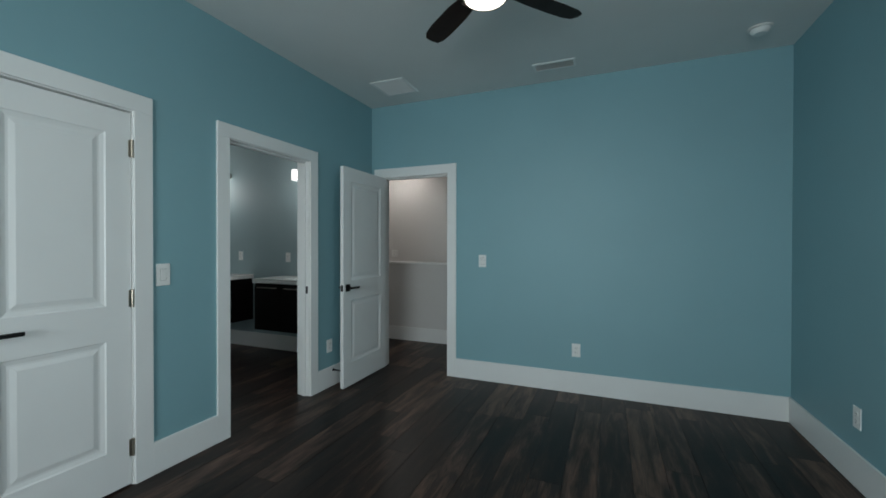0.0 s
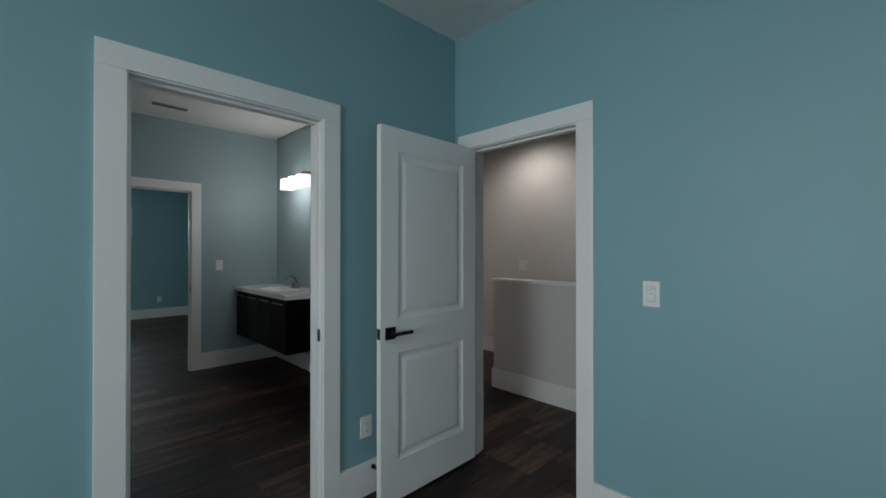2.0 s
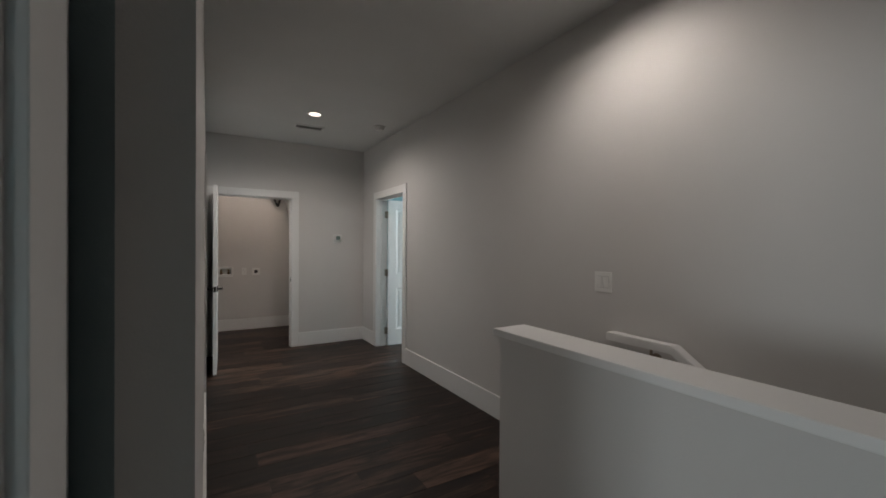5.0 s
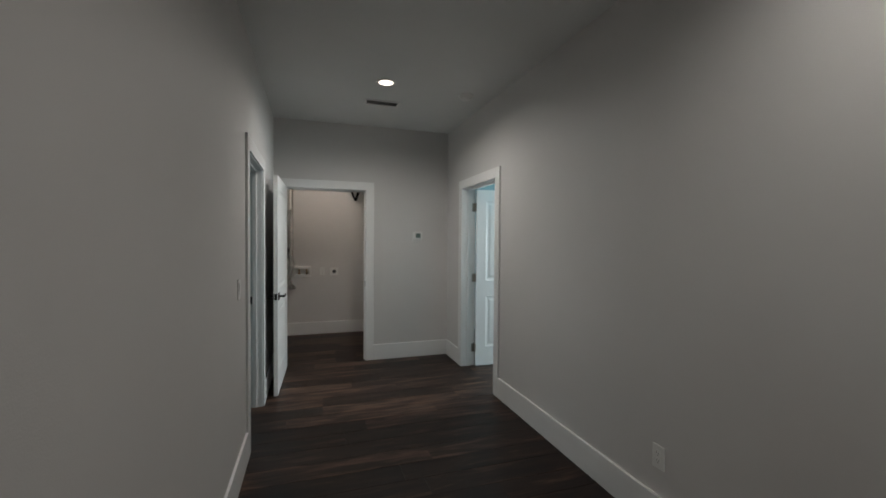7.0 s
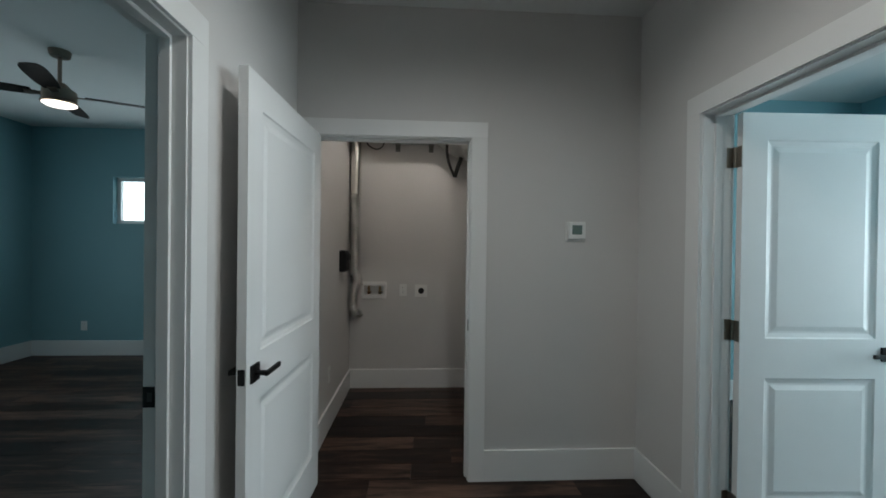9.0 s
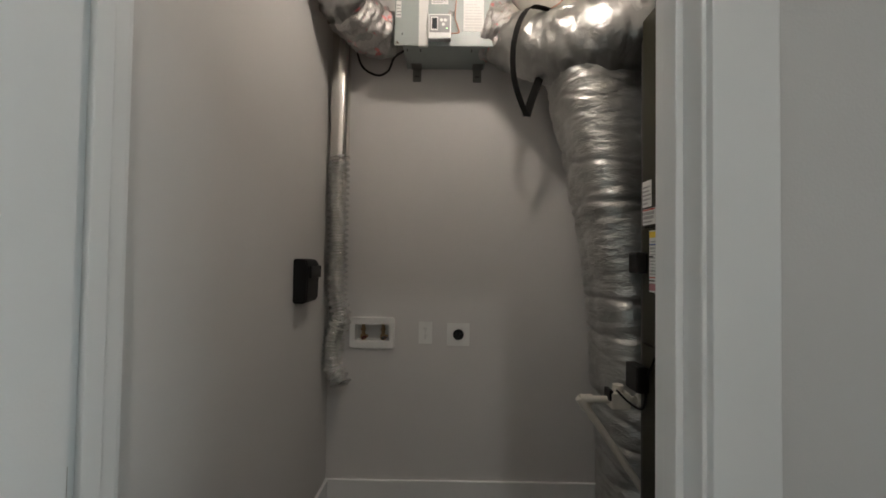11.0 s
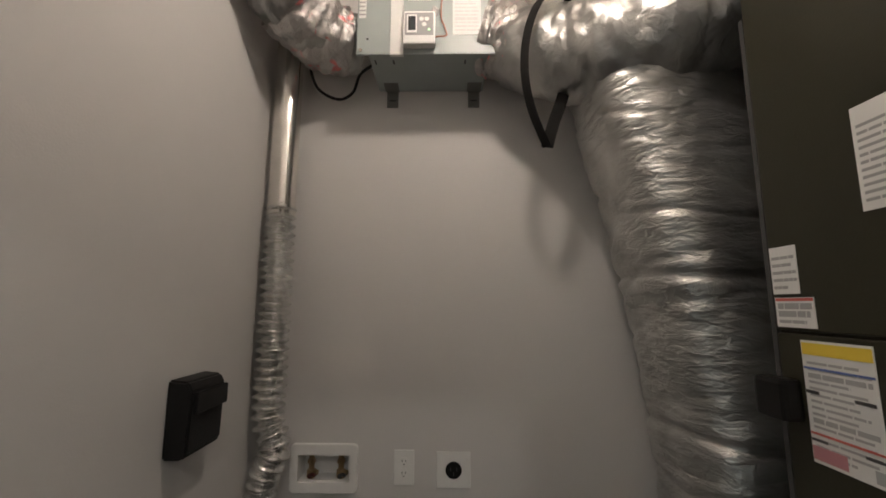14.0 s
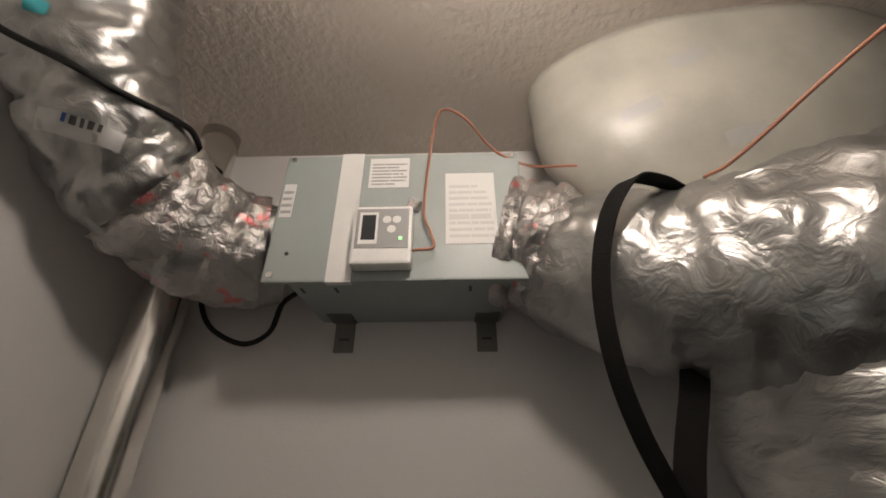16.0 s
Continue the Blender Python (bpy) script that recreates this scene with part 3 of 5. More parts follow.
# ---------- windows ----------
def window(name, axis, c0, c1, s, e, lo, hi, panes, label):
    """A white vinyl slider in an opening; panes: the fractions at which the bars stand."""
    def put(bm, a, b, p, q, z0, z1, bevel=0.002):
        box(bm, *((a, b, p, q) if axis == "x" else (p, q, a, b)), z0, z1, bevel)
    mid = (c0 + c1) / 2
    bm = bmesh.new()
    for a, b, z0, z1 in ((s, e, lo, lo + 0.045), (s, e, hi - 0.045, hi), (s, s + 0.045, lo + 0.045, hi - 0.045), (e - 0.045, e, lo + 0.045, hi - 0.045)):
        put(bm, a, b, mid - 0.03, mid + 0.03, z0, z1)
    ob = tagged(part(name, bm, TRIM), label, "window", kind="structure")
    edges = [s + 0.045, *(s + (e - s) * f for f in panes), e - 0.045]
    for f in panes:
        bm = bmesh.new()
        put(bm, s + (e - s) * f - 0.025, s + (e - s) * f + 0.025, mid - 0.026, mid + 0.026, lo + 0.045, hi - 0.045)
        part("mullion", bm, TRIM, ob)
    for a, b in zip(edges, edges[1:]):
        bm = bmesh.new()
        put(bm, a, b, mid - 0.003, mid + 0.003, lo + 0.045, hi - 0.045, 0)
        part("pane", bm, GLASS, ob).visible_shadow = False
    return ob


window("window_bedroom", "y", WA - 0.12, WA, 0.0, 1.8, 0.75, 2.15, (0.5,), "white vinyl slider window in the bedroom")
window("window_bedroom_south", "x", SA - 0.12, SA, -0.85, 0.95, 0.75, 2.15, (0.5,), "white vinyl slider window in the south bedroom wall")
window("window_far_bedroom", "x", NB + 0.06, NB + 0.14, 1.0, 3.0, 1.64, 2.22, (0.48,), "high white vinyl slider window with overcast sky")
window("window_far_side", "y", WB - 0.12, WB, 8.0, 9.2, 0.8, 2.1, (0.5,), "white vinyl slider window in the far bedroom")
window("window_east_bedroom", "y", 9.0, 9.12, 5.8, 7.4, 0.75, 2.25, (0.5,), "white vinyl slider window in the east bedroom")
ground = bmesh.new()
box(ground, -400, 400, -400, 400, -3.4, -3.0)
tagged(part("ground", ground, GROUND), "lawn around the house", "ground", kind="structure")


# ---------- stairs and handrail ----------
treads = thing("stairs", pose(5.66, 3.345, 0), "white risers and dark brown treads leading down", "stairs", kind="structure")
for k in range(12):
    top, y = -0.185 * (k + 1), -0.27 * k
    slab("riser", (-0.485, 0.485, y - 0.014, y - 0.001, top + 0.001, top + 0.184), TRIM, treads)
    slab("tread", (-0.485, 0.485, y - 0.285, y - 0.0145, top - 0.03, top), PLANK, treads, bevel=0.004)


def handrail():
    ob = thing("handrail", pose(HE, 3.655, -0.012), "white painted flat handrail on the stair wall", "handrail")
    bm = bmesh.new()
    pts = [(0.0, 0.905), (-0.375, 0.905), (-2.85, -0.83)]
    half_w, hh = 0.032, 0.022
    prev = None
    for i, (y, z) in enumerate(pts):
        up = (0, 1) if i == 0 else ((-0.315, 0.95) if i == 1 else (-0.575, 0.818))
        up = (0.0, 1.0) if i == 0 else up
        up = (-up[0] * -1, up[1])
        quad = [bm.verts.new((x, y + up[0] * s * hh, z + up[1] * s * hh)) for x, s in ((-0.085, -1), (-0.021, -1), (-0.021, 1), (-0.085, 1))]
        if prev:
            for k in range(4):
                bm.faces.new((prev[k], prev[(k + 1) % 4], quad[(k + 1) % 4], quad[k]))
        else:
            bm.faces.new(quad[::-1])
        prev = quad
    bm.faces.new(prev)
    bmesh.ops.bevel(bm, geom=bm.edges[:], offset=0.004, segments=2, affect="EDGES")
    part("rail", bm, TRIM, ob)
    slab("return_block", (-0.0205, -0.001, -0.075, 0.0, 0.886, 0.924), TRIM, ob, "white end return", 0.003)
    for y, z in ((-0.255, 0.886), (-1.5, 0.10)):
        bm = bmesh.new()
        cyl(bm, (-0.001, y, z - 0.06), (-0.012, y, z - 0.06), 0.027, bevel=0.002)
        tube(bm, [(-0.01, y, z - 0.06), (-0.045, y, z - 0.06), (-0.056, y, z - 0.035), (-0.056, y, z - 0.004)], 0.0075, segs=10)
        part("bracket", bm, BRONZE, ob, "oil-rubbed bronze bracket")
    return ob


handrail()


# ---------- wall plates ----------
def plate(name, m, label, kind="outlet", w=0.073, h=0.118, gang=1):
    """A wall plate that faces -y in its own frame, its back on the wall."""
    bm = bmesh.new()
    box(bm, -w / 2, w / 2, -0.006, -0.0002, -h / 2, h / 2, 0.002)
    ob = tagged(part(name, bm, PLASTIC, m=m), label, "switch" if kind == "switch" else "outlet", "wall plates")
    if kind == "switch":
        for g in range(gang):
            x = (g - (gang - 1) / 2) * 0.046
            slab("rocker", (x - 0.0165, x + 0.0165, -0.0095, -0.0062, -0.033, 0.033), PLASTIC, ob, "", 0.0015, pose(0, 0, 0, 3))
            # A thin grey sheet draws the shadow line round the rocker.
            slab("rocker_gap", (x - 0.0185, x + 0.0185, -0.0064, -0.0061, -0.035, 0.035), SHADE_AND_MARK_GREY, ob, "shadow gap round the rocker")
    elif kind == "outlet":
        for z in (-0.0195, 0.0195):
            bm = bmesh.new()
            cyl(bm, (0, -0.006, z), (0, -0.0085, z), 0.0165, segs=20, bevel=0.001)
            sock = part("socket", bm, PLASTIC, ob)
            for x, hh in ((-0.0062, 0.0042), (0.0062, 0.0034)):
                slab("slot", (x - 0.0011, x + 0.0011, -0.0092, -0.0084, z + 0.003 - hh, z + 0.003 + hh), SLOT, sock)
            slab("ground_hole", (-0.002, 0.002, -0.0092, -0.0084, z - 0.0105, z - 0.0065), SLOT, sock)
    return ob


NORTH, EAST, SOUTH, WEST = 0, -90, 180, 90   # the way one looks at the wall
plate("light_switch", pose(1.617, NA, 1.145, 0, 0, NORTH), "white rocker switch beside the closet door", "switch", 0.078, 0.128)
fan_switch = plate("fan_control", pose(EA, 1.457, 1.169, 0, 0, EAST), "white fan control plate with buttons beside the door", "plain")
slab("insert", (-0.0175, 0.0175, -0.0082, -0.0062, -0.034, 0.034), PLASTIC, fan_switch, "", 0.001)
# The insert's shadow line, drawn as a slightly larger grey sheet.
slab("insert_gap", (-0.019, 0.019, -0.0065, -0.0061, -0.0355, 0.0355), SHADE_AND_MARK_GREY, fan_switch, "shadow gap round the insert")
for k, (x, z, w, h, mat) in enumerate(((0, -0.022, 0.013, 0.009, PLASTIC), (0, 0.021, 0.013, 0.010, PLASTIC), (-0.004, 0.017, 0.004, 0.003, SHADE_AND_MARK_GREY), (0.006, 0.027, 0.002, 0.002, SLOT), (0.002, 0.002, 0.011, 0.001, INK), (0, -0.0325, 0.014, 0.0008, INK), (-0.014, 0.022, 0.0025, 0.001, INK), (0.014, 0.022, 0.0025, 0.001, INK))):
    slab("button" if mat is PLASTIC else "mark", (x - w, x + w, -0.0098 if mat is PLASTIC else -0.0101, -0.0083, z - h, z + h), mat, fan_switch, "", 0.001 if mat is PLASTIC else 0.0)
plate("wall_outlet", pose(EA, 0.582, 0.383, 0, 0, EAST), "white duplex outlet low on the teal wall")
plate("wall_outlet", pose(3.122, NA, 0.382, 0, 0, NORTH), "white duplex outlet behind the open door")
plate("wall_outlet", pose(2.977, SA, 0.378, 0, 0, SOUTH), "white duplex outlet on the south bedroom wall")
plate("light_switch", pose(3.282, BN, 1.199, 0, 0, NORTH), "white rocker switch beside the vanity", "switch")
plate("wall_outlet", pose(BE, 4.83, 1.18, 0, 0, EAST), "white outlet above the far vanity", "outlet")
plate("wall_outlet", pose(BE, 4.02, 1.17, 0, 0, EAST), "white outlet above the near vanity", "outlet")
plate("light_switch", pose(BW, 5.02, 1.19, 0, 0, WEST), "white rocker switch on the bathroom side wall", "switch")
plate("light_switch", pose(HE, 3.736, 1.19, 0, 0, EAST), "white double rocker switch above the handrail", "switch", 0.117, 0.12, 2)
plate("wall_outlet", pose(HE, 4.664, 0.381, 0, 0, EAST), "white duplex outlet low on the hall wall")
plate("wall_outlet", pose(HW, 4.574, 0.40, 0, 0, WEST), "white duplex outlet on the hall west wall")
plate("light_switch", pose(HW, 5.72, 1.16, 0, 0, WEST), "white rocker switch beside the bedroom door", "switch")
plate("wall_outlet", pose(0.67, NB, 0.369, 0, 0, NORTH), "white duplex outlet under the high window")
plate("wall_outlet", pose(3.45, NB, 0.369, 0, 0, NORTH), "white duplex outlet in the far bedroom")
plate("wall_outlet", pose(CW, 8.714, 0.41, 0, 0, WEST), "white duplex outlet low in the laundry closet")
plate("wall_outlet", pose(4.655, CB, 0.970, 0, 0, NORTH), "white duplex outlet beside the washer box")
dryer = plate("dryer_outlet", pose(4.832, CB, 0.963, 0, 0, NORTH), "white dryer outlet plate with a black socket", "plain", 0.122, 0.122)
bm = bmesh.new()
cyl(bm, (0, -0.0055, 0), (0, -0.012, 0), 0.029, segs=28, bevel=0.002)
sock = part("socket", bm, RUBBER, dryer, "round black socket")
for x, z in ((-0.011, 0.004), (0.011, 0.004), (0, -0.012)):
    slab("slot", (x - 0.0015, x + 0.0015, -0.0126, -0.0118, z - 0.006, z + 0.006), SLOT, sock)

# thermostat
thermo = tagged(part("thermostat", (lambda b: (box(b, -0.062, 0.062, -0.006, -0.0002, -0.060, 0.060, 0.003), b)[1])(bmesh.new()), PLASTIC, m=pose(5.757, HN, 1.505, 0, 0, NORTH)),
                "white square thermostat with a grey display", "thermostat")
slab("body", (-0.048, 0.056, -0.026, -0.006, -0.044, 0.054), PLASTIC, thermo, "", 0.005)
slab("display", (-0.026, 0.034, -0.0272, -0.0262, -0.018, 0.038), GREYSCREEN, thermo, "grey-green display")
slab("button_strip", (-0.026, 0.034, -0.0272, -0.0262, -0.034, -0.027), PLASTIC, thermo)

# spring door stop on the baseboard
stop = thing("door_stop", pose(3.16, NA - 0.016, 0.15, 0, 0, 0), "black spring door stop on the baseboard", "door stop")
bm = bmesh.new()
cyl(bm, (0, -0.0002, 0), (0, -0.006, 0), 0.013)
tube(bm, [(0.006 * math.cos(a), -0.006 - 0.065 * a / 50, 0.006 * math.sin(a)) for a in np.arange(0, 50, 0.6)], 0.0018, segs=6, steps=1)
part("spring", bm, BLACK, stop)
bm = bmesh.new()
cyl(bm, (0, -0.070, 0), (0, -0.088, 0), 0.009, bevel=0.003)
part("rubber_tip", bm, RUBBER, stop)


# ---------- ceiling fixtures ----------
def register(m, w, d, slats, label, frame_w=0.02, slat_mat=None, slat_half=0.0040):
    """A ceiling vent that faces down: frame, backing and slats along x."""
    ob = thing("ceiling_vent", m, label, "vent")
    bm = bmesh.new()
    for a, b, c, e in ((-w / 2, w / 2, -d / 2, -d / 2 + frame_w), (-w / 2, w / 2, d / 2 - frame_w, d / 2), (-w / 2, -w / 2 + frame_w, -d / 2 + frame_w, d / 2 - frame_w), (w / 2 - frame_w, w / 2, -d / 2 + frame_w, d / 2 - frame_w)):
        box(bm, a, b, c, e, -0.009, -0.0003, 0.0015)
    part("frame", bm, TRIM, ob)
    # A dark sheet draws the unlit duct behind the slats.
    slab("backing", (-w / 2 + frame_w, w / 2 - frame_w, -d / 2 + frame_w, d / 2 - frame_w, -0.0016, -0.0004), SLOT, ob, "dark duct opening")
    for k in range(slats):
        y = -d / 2 + frame_w + (k + 0.5) * (d - 2 * frame_w) / slats
        # The slats are white; the default grey puts their shade into the colour.
        slab("slat", (-w / 2 + frame_w, w / 2 - frame_w, -slat_half, slat_half, -0.0006, 0.0006), slat_mat or SHADE_AND_MARK_GREY, ob, m=pose(0, y, -0.0055, 25))
    return ob


register(pose(3.42, 2.195, H, 0, 0, 90), 0.34, 0.34, 16, "white square return air grille in the ceiling", 0.028, TRIM, 0.0060)
register(pose(3.515, 0.74, H, 0, 0, 90), 0.34, 0.145, 6, "white ceiling air register with slats")
register(pose(5.165, 7.118, H), 0.34, 0.145, 6, "white ceiling air register in the hall")
register(pose(2.70, 5.58, H), 0.34, 0.145, 6, "white ceiling air register in the bathroom")


def smoke_detector(x, y, label):
    ob = thing("smoke_detector", pose(x, y, H), label, "smoke detector")
    bm = bmesh.new()
    cyl(bm, (0, 0, -0.012), (0, 0, -0.0004), 0.072, segs=32, bevel=0.002)
    part("base", bm, PLASTIC, ob)
    bm = bmesh.new()
    cyl(bm, (0, 0, -0.042), (0, 0, -0.0125), 0.045, 0.062, segs=32, bevel=0.005)
    part("cover", bm, PLASTIC, ob)


smoke_detector(3.477, -0.641, "round white smoke detector on the bedroom ceiling")
smoke_detector(5.88, 6.663, "round white smoke detector on the hall ceiling")

for cx, cy in CANS:
    ob = thing("recessed_light", pose(cx, cy, H), "lit round white recessed ceiling light", "ceiling light", "recessed lights")
    bm = bmesh.new()
    for r0, r1, z0, z1 in ((0.088, 0.085, -0.0004, -0.006), (0.085, 0.064, -0.006, -0.0065), (0.064, 0.060, -0.0065, -0.0005)):
        a = [bm.verts.new((r0 * math.cos(k * math.pi / 20), r0 * math.sin(k * math.pi / 20), z0)) for k in range(40)]
        b = [bm.verts.new((r1 * math.cos(k * math.pi / 20), r1 * math.sin(k * math.pi / 20), z1)) for k in range(40)]
        for k in range(40):
            bm.faces.new((a[k], a[(k + 1) % 40], b[(k + 1) % 40], b[k]))
    part("trim_ring", bm, TRIM, ob, smooth=True)
    bm = bmesh.new()
    cyl(bm, (0, 0, -0.003), (0, 0, -0.0006), 0.060, segs=40)
    part("lens", bm, LAMPGLASS, ob, "glowing lens")


def ceiling_fan(x, y, turn, label, drop=0.0):
    ob = thing("ceiling_fan", pose(x, y, H, 0, 0, turn), label, "ceiling fan", "ceiling fans")
    low = pose(0, 0, -drop)
    bm = bmesh.new()
    cyl(bm, (0, 0, -0.05), (0, 0, -0.0004), 0.058, 0.068, segs=32, bevel=0.006)
    part("canopy", bm, BRONZE, ob)
    bm = bmesh.new()
    cyl(bm, (0, 0, -0.17 - drop), (0, 0, -0.045), 0.0125, segs=16)
    part("downrod", bm, BRONZE, ob)
    bm = bmesh.new()
    for z0, z1, r0, r1 in ((-0.205, -0.15, 0.085, 0.035), (-0.28, -0.205, 0.10, 0.10), (-0.305, -0.28, 0.112, 0.10)):
        cyl(bm, (0, 0, z0), (0, 0, z1), r0, r1, segs=36, bevel=0.005)
    part("motor_housing", bm, BRONZE, ob, "brushed bronze housing", low)
    bm = bmesh.new()
    cyl(bm, (0, 0, -0.322), (0, 0, -0.306), 0.072, 0.104, segs=36, bevel=0.005)
    light = part("light_lens", bm, LAMPGLASS, ob, "glowing round lens", low)
    light.visible_shadow = False
    for k in range(4):
        arm = bmesh.new()
        box(arm, 0.095, 0.19, -0.024, 0.024, -0.0035, 0.0035, 0.002)
        turned = pose(0, 0, -0.242 - drop, 0, 0, 90 * k) @ pose(0, 0, 0, 10)
        iron = part("blade_iron", arm, BRONZE, ob, "", turned)
        blade = bmesh.new()
        outline = [(0.15, -0.046), (0.28, -0.060), (0.46, -0.064), (0.555, -0.058), (0.598, -0.040), (0.608, 0.0), (0.598, 0.040), (0.555, 0.058), (0.46, 0.064), (0.28, 0.060), (0.15, 0.046)]
        under = [blade.verts.new((px, py, 0.004)) for px, py in outline]
        high = [blade.verts.new((px, py, 0.010)) for px, py in outline]
        blade.faces.new(under[::-1])
        blade.faces.new(high)
        for i in range(len(outline)):
            blade.faces.new((under[i], under[(i + 1) % len(outline)], high[(i + 1) % len(outline)], high[i]))
        part("blade", blade, WOODBLADE, ob, "dark walnut blade", turned)
    return ob


ceiling_fan(*FANS[0], "bronze ceiling fan with four dark blades, lamp lit")
ceiling_fan(*FANS[1], "bronze ceiling fan with dark blades in the far bedroom", 0.09)


# ---------- bathroom ----------
def vanity(y0, y1, doors, label):
    ob = thing("vanity", pose(BE, y0, 0), label, "vanity", "bathroom vanities")
    w, d = y1 - y0, 0.50
    slab("body", (-d + 0.02, -0.002, 0.012, w - 0.012, 0.36, 0.892), ESPRESSO, ob, "", 0.003)
    n = doors
    for k in range(n):
        a, b = 0.016 + k * (w - 0.032) / n, 0.016 + (k + 1) * (w - 0.032) / n - 0.004
        leaf = slab("front", (-d + 0.001, -d + 0.0195, a, b, 0.364, 0.862), ESPRESSO, ob, "", 0.003)
        slab("handle", (-d - 0.018, -d + 0.0005, a + 0.05, b - 0.05, 0.838, 0.847), NICKEL, leaf, "satin bar pull", 0.002)
    bm = bmesh.new()
    lo, hi, cx, cy, rx, ry = 0.893, 0.940, -0.27, w / 2, 0.15, 0.27
    outer = [(-d - 0.01, 0), (-0.001, 0), (-0.001, w), (-d - 0.01, w)]
    top = [bm.verts.new((*p, hi)) for p in outer]
    low = [bm.verts.new((*p, lo)) for p in outer]
    n_r = 32
    rings = []
    for f, z in ((1.0, hi), (0.94, hi - 0.012), (0.80, hi - 0.075), (0.45, hi - 0.10)):
        ring = []
        for k in range(n_r):
            a = 2 * math.pi * k / n_r + math.pi / 4 + math.pi
            ca, sa = math.cos(a), math.sin(a)
            p = 0.45
            ring.append(bm.verts.new((cx + rx * f * math.copysign(abs(ca) ** p, ca), cy + ry * f * math.copysign(abs(sa) ** p, sa), z)))
        rings.append(ring)
    for a, b in zip(rings, rings[1:]):
        for k in range(n_r):
            bm.faces.new((a[k], a[(k + 1) % n_r], b[(k + 1) % n_r], b[k]))
    bm.faces.new(rings[-1])
    q = n_r // 4
    for k in range(4):
        seg = [rings[0][(k * q + i) % n_r] for i in range(q + 1)]
        bm.faces.new([top[k], top[(k + 1) % 4], *seg[::-1]])
        bm.faces.new((top[k], top[(k + 1) % 4], low[(k + 1) % 4], low[k]))
    part("basin_top", bm, PORCELAIN, ob, "white one-piece basin top")
    tap = bmesh.new()
    box(tap, -0.115, -0.06, w / 2 - 0.08, w / 2 + 0.08, 0.9402, 0.955, 0.005)
    tube(tap, [(-0.085, w / 2, 0.95), (-0.085, w / 2, 1.03), (-0.12, w / 2, 1.075), (-0.18, w / 2, 1.07), (-0.195, w / 2, 1.045)], 0.0115, segs=14)
    faucet = part("faucet", tap, NICKEL, ob, "satin nickel two-handle faucet")
    for s in (-1, 1):
        bm = bmesh.new()
        cyl(bm, (-0.085, w / 2 + s * 0.055, 0.955), (-0.085, w / 2 + s * 0.055, 0.995), 0.014, 0.010)
        tube(bm, [(-0.085, w / 2 + s * 0.055, 0.99), (-0.08, w / 2 + s * 0.085, 1.01)], 0.006, segs=8, steps=3)
        part("tap_handle", bm, NICKEL, faucet)


vanity(4.60, 6.05, 4, "floating espresso vanity with white basin top by the far wall")
vanity(2.86, 4.06, 3, "floating espresso vanity with white basin top beside the door")

for vy in VANITY_LIGHTS:
    ob = thing("vanity_light", pose(BE, vy, 2.17), "lit vanity light bar with three square glass shades", "wall light", "vanity lights")
    slab("back_plate", (-0.022, -0.0005, -0.30, 0.30, 0.045, 0.105), NICKEL, ob, "satin nickel bar", 0.004)
    for k in (-1, 0, 1):
        bm = bmesh.new()
        cyl(bm, (-0.02, k * 0.21, 0.075), (-0.10, k * 0.21, 0.075), 0.009)
        cyl(bm, (-0.10, k * 0.21, 0.082), (-0.10, k * 0.21, 0.055), 0.022)
        part("arm", bm, NICKEL, ob)
        shade = slab("shade", (-0.165, -0.035, k * 0.21 - 0.056, k * 0.21 + 0.056, -0.075, 0.055), SHADEGLASS, ob, "glowing square glass shade", 0.008)
        shade.visible_shadow = False


# ---------- laundry closet ----------
# washer box
wb = thing("washer_box", pose(4.368, CB, 0.966), "white recessed washer supply box with brass valves", "washer box")


def rounded_frame(bm, w, h, iw, ih, r, y0, y1):
    """A flat frame with rounded outer corners round a rectangular hole, from y0 (front) to y1."""
    outer, inner = [], []
    for sx, sz, a0 in ((1, 1, 0), (-1, 1, 90), (-1, -1, 180), (1, -1, 270)):
        for k in range(6):
            a = radians(a0 + 18 * k)
            outer.append((sx * (w / 2 - r) + r * math.cos(a), sz * (h / 2 - r) + r * math.sin(a)))
            inner.append((sx * (iw / 2 - 0.004) + 0.004 * math.cos(a), sz * (ih / 2 - 0.004) + 0.004 * math.sin(a)))
    n = len(outer)
    loops = [[bm.verts.new((x, y, z)) for x, z in pts] for pts, y in ((outer, y1), (outer, y0 + 0.003), ([(x * 0.975, z * 0.96) for x, z in outer], y0), (inner, y0 + 0.001), (inner, y1))]
    for p, q in zip(loops, loops[1:] + loops[:1]):
        for k in range(n):
            bm.faces.new((p[k], p[(k + 1) % n], q[(k + 1) % n], q[k]))


